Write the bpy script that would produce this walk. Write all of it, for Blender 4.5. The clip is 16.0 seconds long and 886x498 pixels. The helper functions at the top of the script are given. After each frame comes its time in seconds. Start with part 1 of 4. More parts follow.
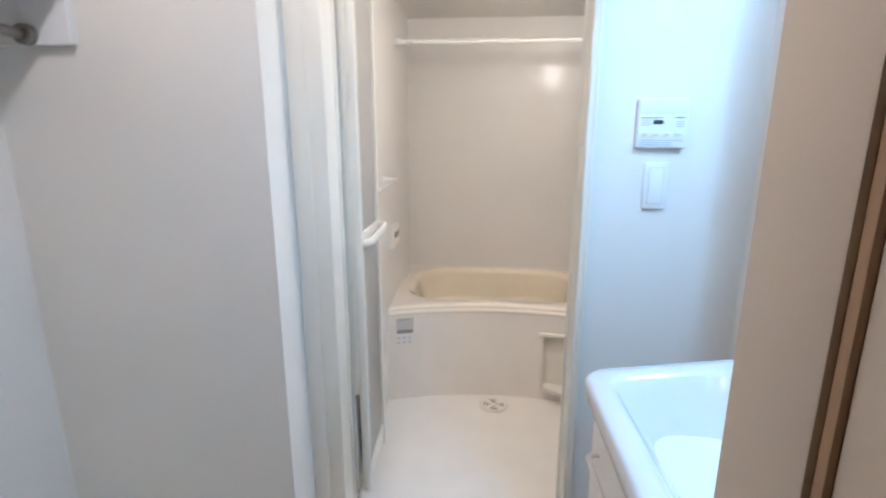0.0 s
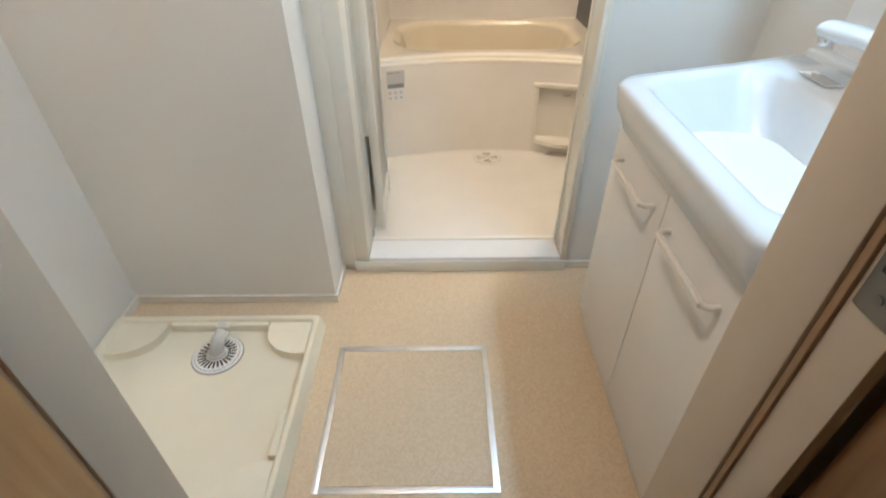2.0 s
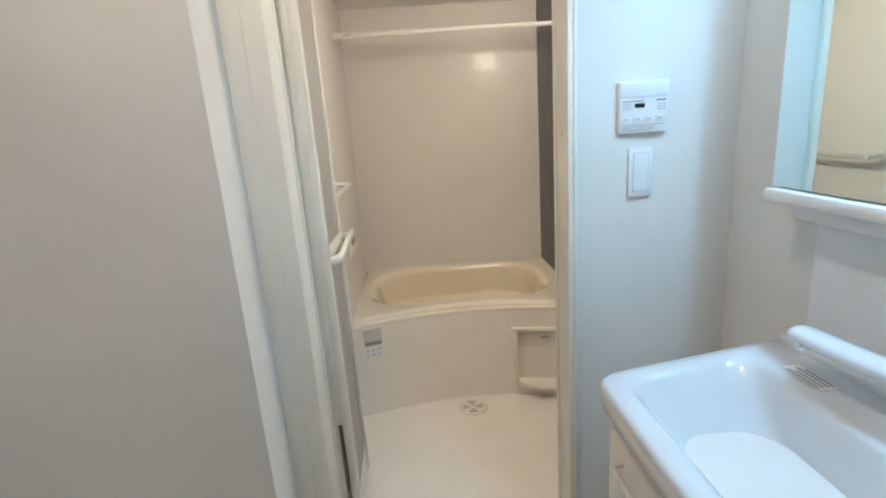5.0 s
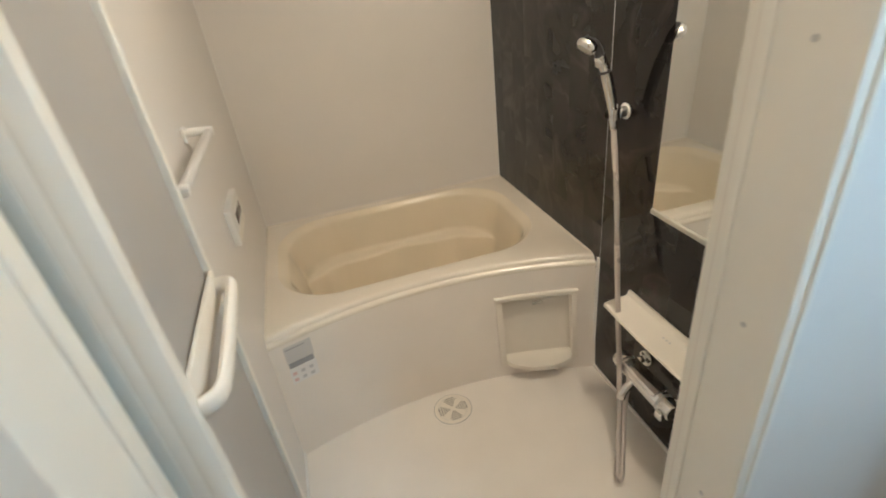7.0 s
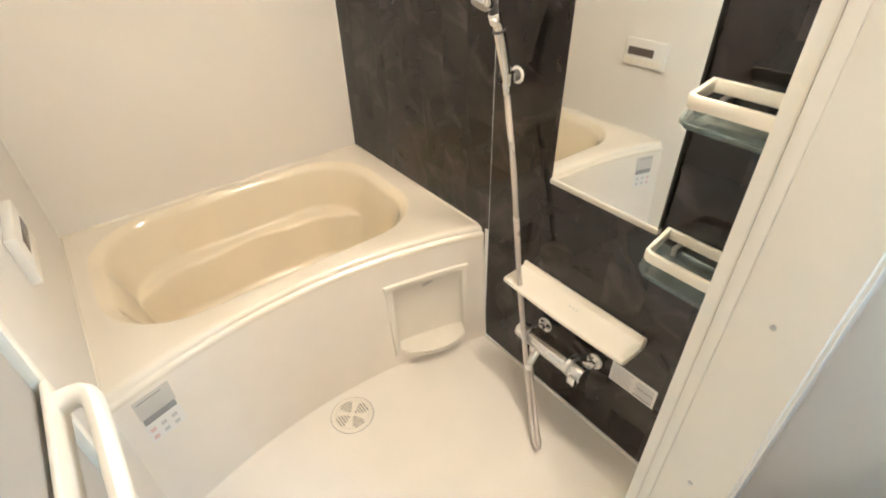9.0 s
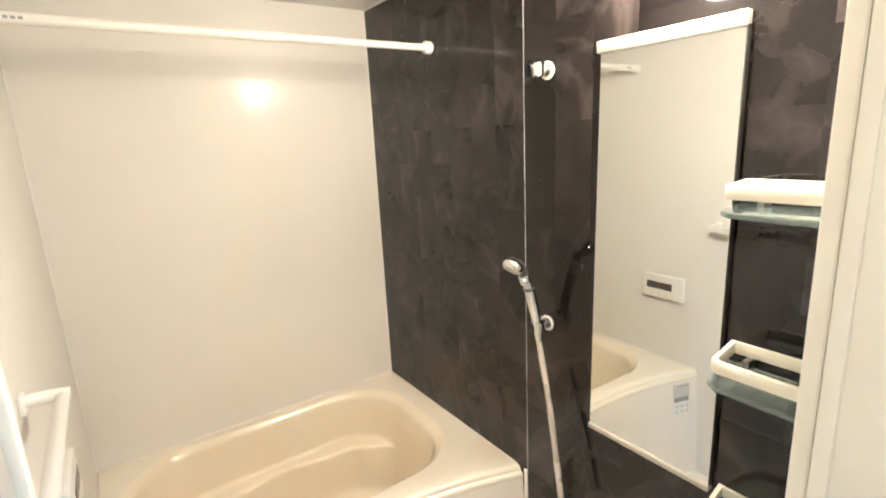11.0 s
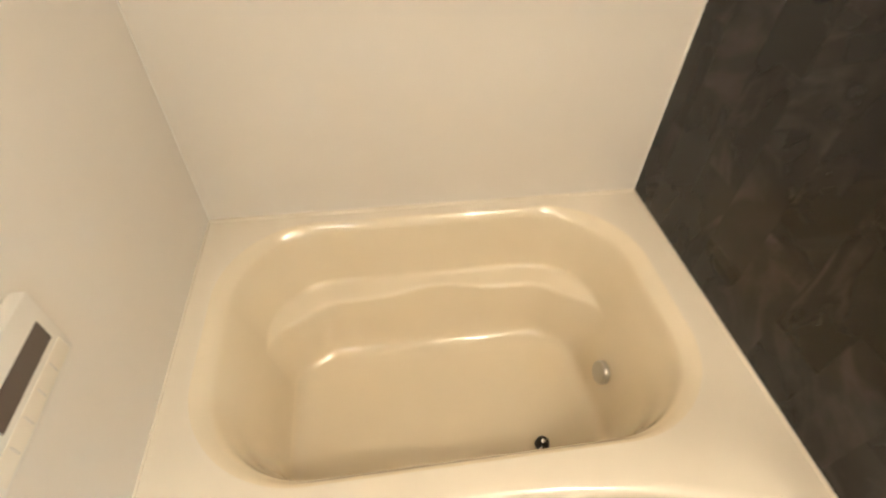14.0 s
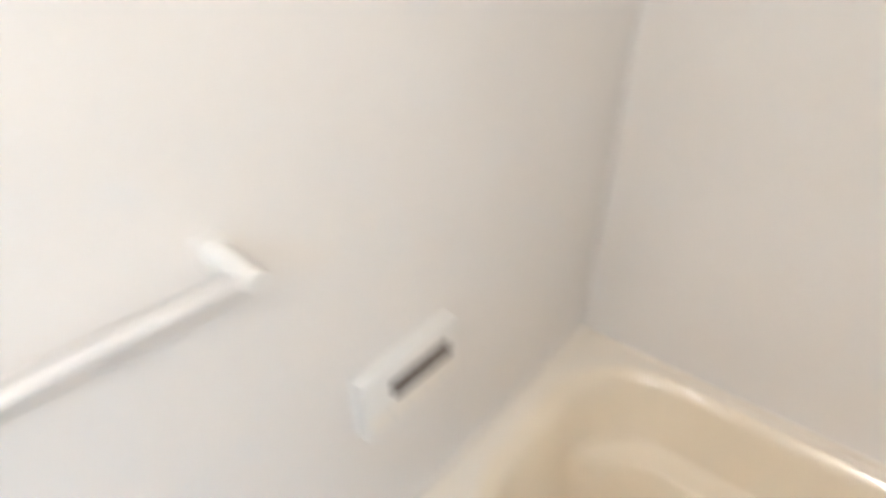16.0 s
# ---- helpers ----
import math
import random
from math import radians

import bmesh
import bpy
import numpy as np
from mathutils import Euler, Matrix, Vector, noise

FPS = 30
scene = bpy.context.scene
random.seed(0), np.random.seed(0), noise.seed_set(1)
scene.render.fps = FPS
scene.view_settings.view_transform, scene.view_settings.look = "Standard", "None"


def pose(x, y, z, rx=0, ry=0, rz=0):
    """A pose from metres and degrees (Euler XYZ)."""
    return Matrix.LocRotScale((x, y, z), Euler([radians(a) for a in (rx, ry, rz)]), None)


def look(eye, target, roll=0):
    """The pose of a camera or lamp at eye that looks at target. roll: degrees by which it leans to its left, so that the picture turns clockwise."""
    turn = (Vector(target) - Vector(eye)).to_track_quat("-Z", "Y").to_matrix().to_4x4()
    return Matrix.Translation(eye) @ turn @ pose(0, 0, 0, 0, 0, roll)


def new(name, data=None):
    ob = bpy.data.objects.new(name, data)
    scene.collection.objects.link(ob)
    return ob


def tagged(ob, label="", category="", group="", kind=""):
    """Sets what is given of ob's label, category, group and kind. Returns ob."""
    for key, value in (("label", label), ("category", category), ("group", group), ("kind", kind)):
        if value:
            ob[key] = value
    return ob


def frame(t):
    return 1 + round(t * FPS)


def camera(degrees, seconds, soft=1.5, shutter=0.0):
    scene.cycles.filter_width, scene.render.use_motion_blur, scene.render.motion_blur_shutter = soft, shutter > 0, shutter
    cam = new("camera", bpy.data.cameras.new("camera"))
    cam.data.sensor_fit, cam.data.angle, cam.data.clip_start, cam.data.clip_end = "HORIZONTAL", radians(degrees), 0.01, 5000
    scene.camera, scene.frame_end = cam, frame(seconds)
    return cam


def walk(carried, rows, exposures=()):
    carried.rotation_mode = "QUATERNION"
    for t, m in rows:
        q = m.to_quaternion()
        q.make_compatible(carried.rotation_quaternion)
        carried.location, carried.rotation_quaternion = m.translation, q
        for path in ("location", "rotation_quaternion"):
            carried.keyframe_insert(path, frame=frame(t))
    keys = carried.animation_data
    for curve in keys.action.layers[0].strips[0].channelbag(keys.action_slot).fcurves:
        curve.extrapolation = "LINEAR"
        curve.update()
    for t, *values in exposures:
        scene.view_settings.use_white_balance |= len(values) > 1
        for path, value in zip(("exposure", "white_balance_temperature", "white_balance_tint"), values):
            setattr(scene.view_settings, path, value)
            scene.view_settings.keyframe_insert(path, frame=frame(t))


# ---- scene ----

cam = camera(84.1, 16.0, soft=1.9, shutter=0.5)
PATH = [
    (0, (0.17, -0.248, 1.297), (0.023, 1.693, 0.841), -0.0),
    (0.2, (0.122, -0.268, 1.299), (0.085, 1.675, 0.868), -1.0),
    (0.5, (0.064, -0.294, 1.3), (-0.012, 1.646, 0.821), -2.5),
    (1, (0.029, -0.331, 1.259), (0.05, 1.577, 0.659), -1.2),
    (1.5, (0.017, -0.296, 1.194), (0.028, 1.446, 0.211), -0.2),
    (2, (0.018, -0.304, 1.138), (0.024, 1.285, -0.077), -0.3),
    (2.5, (0.023, -0.295, 1.137), (0.054, 1.24, -0.145), -0.5),
    (3, (0.014, -0.285, 1.189), (0.051, 1.36, 0.052), 0.1),
    (3.5, (0.016, -0.314, 1.260), (0.036, 1.624, 0.767), 0.1),
    (3.7, (0.033, -0.299, 1.322), (0.041, 1.67, 0.977), -1.7),
    (5.8, (0.061, 0.157, 1.304), (0.199, 2.054, 0.685), -4.4),
    (6, (0.047, 0.265, 1.296), (0.237, 2.145, 0.641), -4.1),
    (6.5, (0.014, 0.528, 1.371), (0.308, 2.284, 0.46), -7.6),
    (7, (-0.003, 0.761, 1.361), (0.405, 2.445, 0.363), -7.2),
    (7.5, (0.008, 0.915, 1.336), (0.546, 2.453, 0.177), -6.2),
    (8, (-0.047, 0.996, 1.349), (0.765, 2.322, 0.091), -4.3),
    (8.2, (-0.061, 1.009, 1.348), (0.813, 2.295, 0.091), -4.4),
    (10.3, (-0.088, 1.032, 1.408), (0.958, 2.54, 0.613), -2.3),
    (10.5, (-0.092, 1.026, 1.437), (0.959, 2.59, 0.767), -3.1),
    (11, (-0.112, 1.014, 1.474), (0.989, 2.622, 1.026), -2.8),
    (11.5, (-0.115, 1.012, 1.477), (0.966, 2.64, 1.05), -3.2),
    (12, (-0.062, 1.073, 1.468), (0.72, 2.846, 0.974), -4.1),
    (12.5, (0.052, 1.201, 1.445), (0.337, 3.051, 0.74), -1.4),
    (13, (0.129, 1.32, 1.42), (0.279, 3.045, 0.42), -1.2),
    (13.5, (0.158, 1.594, 1.364), (0.435, 3.252, 0.28), 2.8),
    (14, (0.141, 1.88, 1.278), (0.38, 3.26, -0.15), 2.2),
    (14.5, (0.225, 2.047, 1.192), (0.253, 3.209, -0.435), 4.9),
    (15, (0.21, 2.079, 1.142), (0.135, 3.066, -0.596), 2.6),
    (15.5, (0.221, 2.031, 1.144), (0.043, 3.253, -0.429), 2.6),
    (15.8, (0.137, 1.945, 1.299), (-0.474, 3.22, -0.116), 4.6),
    (16, (0.106, 1.847, 1.31), (-1.017, 3.129, 0.264), -0.5),
]
walk(
    cam,
    [(t, look(eye, target, roll)) for t, eye, target, roll in PATH],
    exposures=[(0, 0.03, 4700, 14.5), (0.5, -0.03, 4760, 17), (1.0, -0.05, 4930, 17), (1.5, 0.08, 5180, 14.5), (2.0, 0.2, 5340, 11.5), (2.5, 0.35, 5360, 9.5), (3.0, 0.36, 5380, 9.5), (3.7, 0.06, 5080, 9.5), (5.8, -0.33, 5120, 9.5), (6.5, -0.35, 5060, 9.5), (7.0, -0.25, 5220, 9.5), (7.5, -0.03, 5310, 10), (8.0, 0.26, 5290, 9.5), (10.3, 0.67, 5080, 9.5), (11.5, 0.67, 5110, 9), (12.5, 0.57, 5040, 10.5), (13.0, 0.45, 5330, 9.5), (13.5, 0.44, 5510, 9), (14.5, 0.45, 5510, 9), (15.0, 0.45, 5290, 9.5), (15.5, 0.55, 4990, 10), (16.0, 0.48, 4570, 11.5)],
)
# ---- world and lamps ----
world = bpy.data.worlds.new("world")
scene.world = world
world.use_nodes = True
world.node_tree.nodes["Background"].inputs["Color"].default_value = (0.9, 0.95, 1.0, 1)
world.node_tree.nodes["Background"].inputs["Strength"].default_value = 0.02

BATH_LAMP = 104.0
VANITY_LAMP = 92.0
# strength of the added, unseen washroom fill
ROOM_FILL = 275.0

# ---- plan ----
XL, XR, YB = -0.275, 0.825, 2.84          # bathroom side walls and back wall
YD = 1.075                                # washroom face of the wall with the bathroom door
BZ, BC = -0.025, 1.955                    # bathroom floor and ceiling
RIM = 0.455                               # bathtub rim
WL, WR, WC = -0.997, 0.87, 2.30           # washroom side walls and ceiling
YA, XA = 0.905, -0.335                    # washing machine niche: back wall, its outer corner
JY0, JY1, JXL, JXR = -0.03, 0.096, -0.415, 0.361   # entrance wall and its opening


# ---- materials ----
def material(name, colour, rough=0.5, metal=0.0, vary=0.06, scale=6.0, grain=0.0, grain_scale=250.0, coat=0.0, spec=0.5, stain=0.0):
    m = bpy.data.materials.new(name)
    m.use_nodes = True
    nt = m.node_tree
    b = nt.nodes["Principled BSDF"]
    b.inputs["Roughness"].default_value = rough
    b.inputs["Metallic"].default_value = metal
    b.inputs["Coat Weight"].default_value = coat
    b.inputs["Coat Roughness"].default_value = 0.08
    b.inputs["Specular IOR Level"].default_value = spec
    co = nt.nodes.new("ShaderNodeTexCoord")
    n = nt.nodes.new("ShaderNodeTexNoise")
    n.inputs["Scale"].default_value = scale
    n.inputs["Detail"].default_value = 5
    nt.links.new(co.outputs["Object"], n.inputs["Vector"])
    ramp = nt.nodes.new("ShaderNodeValToRGB")
    ramp.color_ramp.elements[0].position, ramp.color_ramp.elements[1].position = 0.3, 0.7
    ramp.color_ramp.elements[0].color = (*[c * (1 - vary) for c in colour], 1)
    ramp.color_ramp.elements[1].color = (*[min(1, c * (1 + vary * 0.6)) for c in colour], 1)
    nt.links.new(n.outputs["Fac"], ramp.inputs["Fac"])
    nt.links.new(ramp.outputs["Color"], b.inputs["Base Color"])
    rr = nt.nodes.new("ShaderNodeMapRange")
    rr.inputs["To Min"].default_value, rr.inputs["To Max"].default_value = max(0.02, rough * 0.85), min(1, rough * 1.15)
    nt.links.new(n.outputs["Fac"], rr.inputs["Value"])
    nt.links.new(rr.outputs["Result"], b.inputs["Roughness"])
    if grain:
        g = nt.nodes.new("ShaderNodeTexNoise")
        g.inputs["Scale"].default_value = grain_scale
        g.inputs["Detail"].default_value = 3
        nt.links.new(co.outputs["Object"], g.inputs["Vector"])
        bump = nt.nodes.new("ShaderNodeBump")
        bump.inputs["Strength"].default_value = grain
        bump.inputs["Distance"].default_value = 0.002
        nt.links.new(g.outputs["Fac"], bump.inputs["Height"])
        nt.links.new(bump.outputs["Normal"], b.inputs["Normal"])
    return m


def wallpaper_material(name, colour):
    """Vinyl wallpaper: woven relief stretched sideways, with fine grain."""
    m = material(name, colour, 0.75, vary=0.03, scale=2.5)
    nt = m.node_tree
    b = nt.nodes["Principled BSDF"]
    co = nt.nodes.new("ShaderNodeTexCoord")
    mp = nt.nodes.new("ShaderNodeMapping")
    mp.inputs["Scale"].default_value = (60, 60, 340)
    n = nt.nodes.new("ShaderNodeTexNoise")
    n.inputs["Scale"].default_value = 2.0
    n.inputs["Detail"].default_value = 4
    bump = nt.nodes.new("ShaderNodeBump")
    bump.inputs["Strength"].default_value, bump.inputs["Distance"].default_value = 0.35, 0.0015
    nt.links.new(co.outputs["Object"], mp.inputs["Vector"])
    nt.links.new(mp.outputs["Vector"], n.inputs["Vector"])
    nt.links.new(n.outputs["Fac"], bump.inputs["Height"])
    nt.links.new(bump.outputs["Normal"], b.inputs["Normal"])
    return m


def cork_floor_material(name):
    """Cushion vinyl printed as pressed cork: speckled beige."""
    m = material(name, (0.60, 0.44, 0.29), 0.42, vary=0.05, scale=3)
    nt = m.node_tree
    b = nt.nodes["Principled BSDF"]
    co = nt.nodes.new("ShaderNodeTexCoord")
    v = nt.nodes.new("ShaderNodeTexVoronoi")
    v.inputs["Scale"].default_value = 190
    n = nt.nodes.new("ShaderNodeTexNoise")
    n.inputs["Scale"].default_value, n.inputs["Detail"].default_value = 120, 6
    nt.links.new(co.outputs["Object"], v.inputs["Vector"])
    nt.links.new(co.outputs["Object"], n.inputs["Vector"])
    mix = nt.nodes.new("ShaderNodeMix")
    mix.data_type = "RGBA"
    mix.inputs["A"].default_value = (0.57, 0.435, 0.275, 1)
    mix.inputs["B"].default_value = (0.72, 0.585, 0.41, 1)
    add = nt.nodes.new("ShaderNodeMath")
    add.operation = "MULTIPLY_ADD"
    add.inputs[1].default_value, add.inputs[2].default_value = 0.55, 0.0
    sep = nt.nodes.new("ShaderNodeSeparateColor")
    nt.links.new(v.outputs["Color"], sep.inputs["Color"])
    nt.links.new(sep.outputs["Red"], add.inputs[0])
    tot = nt.nodes.new("ShaderNodeMath")
    tot.operation = "MULTIPLY_ADD"
    tot.inputs[1].default_value = 0.45
    nt.links.new(n.outputs["Fac"], tot.inputs[0])
    nt.links.new(add.outputs["Value"], tot.inputs[2])
    nt.links.new(tot.outputs["Value"], mix.inputs["Factor"])
    nt.links.new(mix.outputs["Result"], b.inputs["Base Color"])
    bump = nt.nodes.new("ShaderNodeBump")
    bump.inputs["Strength"].default_value, bump.inputs["Distance"].default_value = 0.25, 0.001
    nt.links.new(n.outputs["Fac"], bump.inputs["Height"])
    nt.links.new(bump.outputs["Normal"], b.inputs["Normal"])
    return m


def dark_panel_material(name):
    """Glossy wall panel printed as dark brown-grey slate, in upright blocks of slightly different tone, with pale veins."""
    m = bpy.data.materials.new(name)
    m.use_nodes = True
    nt = m.node_tree
    b = nt.nodes["Principled BSDF"]
    b.inputs["Roughness"].default_value = 0.3
    b.inputs["Coat Weight"].default_value, b.inputs["Coat Roughness"].default_value = 0.72, 0.02
    b.inputs["Coat IOR"].default_value = 1.58
    b.inputs["Specular IOR Level"].default_value = 0.05
    co = nt.nodes.new("ShaderNodeTexCoord")
    sep = nt.nodes.new("ShaderNodeSeparateXYZ")
    comb = nt.nodes.new("ShaderNodeCombineXYZ")
    nt.links.new(co.outputs["Object"], sep.inputs["Vector"])
    nt.links.new(sep.outputs["Z"], comb.inputs["X"])
    nt.links.new(sep.outputs["Y"], comb.inputs["Y"])
    br = nt.nodes.new("ShaderNodeTexBrick")
    br.inputs["Scale"].default_value = 1.0
    br.inputs["Brick Width"].default_value, br.inputs["Row Height"].default_value = 0.23, 0.11
    br.inputs["Mortar Size"].default_value = 0.0
    br.inputs["Color1"].default_value = (0.0028, 0.0022, 0.0021, 1)
    br.inputs["Color2"].default_value = (0.0066, 0.0053, 0.0050, 1)
    nt.links.new(comb.outputs["Vector"], br.inputs["Vector"])
    n1 = nt.nodes.new("ShaderNodeTexNoise")
    n1.inputs["Scale"].default_value, n1.inputs["Detail"].default_value, n1.inputs["Distortion"].default_value = 4.0, 7, 0.3
    n2 = nt.nodes.new("ShaderNodeTexNoise")
    n2.inputs["Scale"].default_value, n2.inputs["Detail"].default_value, n2.inputs["Distortion"].default_value = 2.6, 6, 1.2
    off = nt.nodes.new("ShaderNodeVectorMath")
    off.operation = "ADD"
    shift = nt.nodes.new("ShaderNodeVectorMath")
    shift.operation = "SCALE"
    shift.inputs["Scale"].default_value = 480
    nt.links.new(br.outputs["Color"], shift.inputs[0])
    nt.links.new(co.outputs["Object"], off.inputs[0])
    nt.links.new(shift.outputs["Vector"], off.inputs[1])
    nt.links.new(off.outputs["Vector"], n1.inputs["Vector"])
    nt.links.new(off.outputs["Vector"], n2.inputs["Vector"])
    cloud = nt.nodes.new("ShaderNodeMapRange")
    cloud.inputs["From Min"].default_value, cloud.inputs["From Max"].default_value = 0.42, 0.78
    cloud.inputs["To Max"].default_value = 0.9
    nt.links.new(n1.outputs["Fac"], cloud.inputs["Value"])
    mix1 = nt.nodes.new("ShaderNodeMix")
    mix1.data_type = "RGBA"
    mix1.inputs["B"].default_value = (0.033, 0.0257, 0.0233, 1)
    nt.links.new(cloud.outputs["Result"], mix1.inputs["Factor"])
    nt.links.new(br.outputs["Color"], mix1.inputs["A"])
    vein = nt.nodes.new("ShaderNodeMath")
    vein.operation = "SUBTRACT"
    vein.inputs[1].default_value = 0.5
    nt.links.new(n2.outputs["Fac"], vein.inputs[0])
    ab = nt.nodes.new("ShaderNodeMath")
    ab.operation = "ABSOLUTE"
    nt.links.new(vein.outputs["Value"], ab.inputs[0])
    line = nt.nodes.new("ShaderNodeMapRange")
    line.inputs["From Min"].default_value, line.inputs["From Max"].default_value = 0.0, 0.045
    line.inputs["To Min"].default_value, line.inputs["To Max"].default_value = 0.34, 0.0
    nt.links.new(ab.outputs["Value"], line.inputs["Value"])
    lm = nt.nodes.new("ShaderNodeMath")
    lm.operation = "MULTIPLY"
    nt.links.new(line.outputs["Result"], lm.inputs[0])
    soft = nt.nodes.new("ShaderNodeMath")
    soft.operation = "MULTIPLY_ADD"
    soft.inputs[1].default_value, soft.inputs[2].default_value = 0.8, 0.12
    nt.links.new(cloud.outputs["Result"], soft.inputs[0])
    nt.links.new(soft.outputs["Value"], lm.inputs[1])
    mix2 = nt.nodes.new("ShaderNodeMix")
    mix2.data_type = "RGBA"
    mix2.inputs["B"].default_value = (0.160, 0.128, 0.116, 1)
    nt.links.new(lm.outputs["Value"], mix2.inputs["Factor"])
    nt.links.new(mix1.outputs["Result"], mix2.inputs["A"])
    nt.links.new(mix2.outputs["Result"], b.inputs["Base Color"])
    return m


def wood_material(name, dark, light):
    m = material(name, light, 0.45, vary=0.1, scale=3)
    nt = m.node_tree
    b = nt.nodes["Principled BSDF"]
    co = nt.nodes.new("ShaderNodeTexCoord")
    mp = nt.nodes.new("ShaderNodeMapping")
    mp.inputs["Scale"].default_value = (30, 30, 2)
    n = nt.nodes.new("ShaderNodeTexNoise")
    n.inputs["Scale"].default_value, n.inputs["Detail"].default_value = 1.6, 7
    ramp = nt.nodes.new("ShaderNodeValToRGB")
    ramp.color_ramp.elements[0].position, ramp.color_ramp.elements[1].position = 0.35, 0.65
    ramp.color_ramp.elements[0].color, ramp.color_ramp.elements[1].color = (*dark, 1), (*light, 1)
    nt.links.new(co.outputs["Object"], mp.inputs["Vector"])
    nt.links.new(mp.outputs["Vector"], n.inputs["Vector"])
    nt.links.new(n.outputs["Fac"], ramp.inputs["Fac"])
    nt.links.new(ramp.outputs["Color"], b.inputs["Base Color"])
    return m


def glow_material(name, colour, strength):
    m = bpy.data.materials.new(name)
    m.use_nodes = True
    b = m.node_tree.nodes["Principled BSDF"]
    b.inputs["Base Color"].default_value = (0.9, 0.9, 0.9, 1)
    b.inputs["Emission Color"].default_value = (*colour, 1)
    b.inputs["Emission Strength"].default_value = strength
    return m


def glass_material(name, colour, rough=0.03):
    m = bpy.data.materials.new(name)
    m.use_nodes = True
    b = m.node_tree.nodes["Principled BSDF"]
    b.inputs["Base Color"].default_value = (*colour, 1)
    b.inputs["Transmission Weight"].default_value = 1.0
    b.inputs["Roughness"].default_value = rough
    b.inputs["IOR"].default_value = 1.47
    return m


PAPER = wallpaper_material("wallpaper", (0.775, 0.752, 0.70))
CEIL = wallpaper_material("ceiling_paper", (0.8, 0.8, 0.78))
CORK = cork_floor_material("cork_vinyl")
SKIRT = material("skirting", (0.76, 0.71, 0.62), 0.45)
JAMB = material("jamb_sheet", (0.60, 0.52, 0.41), 0.45, vary=0.05, scale=4, grain=0.1, grain_scale=120)
SEAL = material("brown_seal", (0.42, 0.28, 0.16), 0.6)
DOORWOOD = wood_material("door_wood", (0.36, 0.19, 0.065), (0.46, 0.26, 0.10))
HALLWOOD = wood_material("hall_wood", (0.20, 0.11, 0.045), (0.32, 0.19, 0.09))
PANEL = material("bath_panel", (0.79, 0.755, 0.70), 0.45, vary=0.03, scale=2, coat=0.22, grain=0.03, grain_scale=90, spec=0.3)
BCEIL = material("bath_ceiling", (0.74, 0.71, 0.64), 0.35, vary=0.03, coat=0.2)
PANEL.node_tree.nodes["Principled BSDF"].inputs["Coat Roughness"].default_value = 0.14
DARK = dark_panel_material("slate_panel")
JOINT = material("white_joint", (0.82, 0.8, 0.76), 0.4)
BFLOOR = material("bath_floor_resin", (0.83, 0.785, 0.71), 0.38, vary=0.03, grain=0.3, grain_scale=160)
TUBWHITE = material("tub_rim_resin", (0.84, 0.775, 0.655), 0.2, vary=0.02, coat=0.4)
# basin resin: near the rim's hue, with warm light between its walls coloured in
TUBBOUNCE = material("tub_resin_bounce_tint", (0.85, 0.76, 0.585), 0.16, vary=0.02, coat=0.7)
TUBBOUNCE.node_tree.nodes["Principled BSDF"].inputs["Coat Roughness"].default_value = 0.09
APRON = material("apron_resin", (0.84, 0.785, 0.70), 0.3, vary=0.03, coat=0.2)
PLASTIC = material("white_plastic", (0.80, 0.78, 0.73), 0.33, vary=0.03)
CREAMPL = material("cream_plastic", (0.82, 0.77, 0.67), 0.32, vary=0.03)
PANRESIN = material("pan_resin", (0.81, 0.755, 0.60), 0.3, vary=0.04, grain=0.05)
LOUVRE = material("strainer_plastic", (0.80, 0.79, 0.76), 0.35)
HOLE = material("dark_hole", (0.02, 0.018, 0.015), 0.7)
INFILL = material("door_infill", (0.76, 0.73, 0.68), 0.35, vary=0.03, grain=0.25, grain_scale=60)
DOORFRAME = material("bath_door_frame", (0.82, 0.785, 0.69), 0.32, vary=0.03)
CHROME = material("chrome", (0.82, 0.82, 0.82), 0.08, 1.0, vary=0.04)
GRATE = material("grate_shadow", (0.13, 0.11, 0.09), 0.6)
PLATE = material("plate_steel", (0.22, 0.21, 0.20), 0.45, 1.0)
STEEL = material("brushed_steel", (0.62, 0.61, 0.58), 0.35, 1.0, vary=0.08)
ALU = material("aluminium", (0.84, 0.84, 0.85), 0.38, 1.0, vary=0.06, scale=40)
DARKPIPE = material("dark_steel_pipe", (0.30, 0.285, 0.27), 0.3, 1.0)
HOSE = material("hose_plastic", (0.55, 0.50, 0.45), 0.28, 0.35)
RAILGREY = material("rail_grey", (0.50, 0.47, 0.40), 0.4)
DARKNECK = material("dark_neck", (0.03, 0.028, 0.027), 0.3)
RUBBER = material("black_rubber", (0.02, 0.02, 0.02), 0.5)
MIRROR = material("mirror_silver", (0.88, 0.90, 0.89), 0.01, 1.0, vary=0.0)
CABMIRROR = material("cabinet_mirror", (0.80, 0.90, 0.90), 0.01, 1.0, vary=0.0)
CERAMIC = material("basin_ceramic", (0.70, 0.725, 0.745), 0.2, vary=0.02, coat=0.3)
MELAMINE = material("cabinet_melamine", (0.80, 0.775, 0.73), 0.38, vary=0.03)
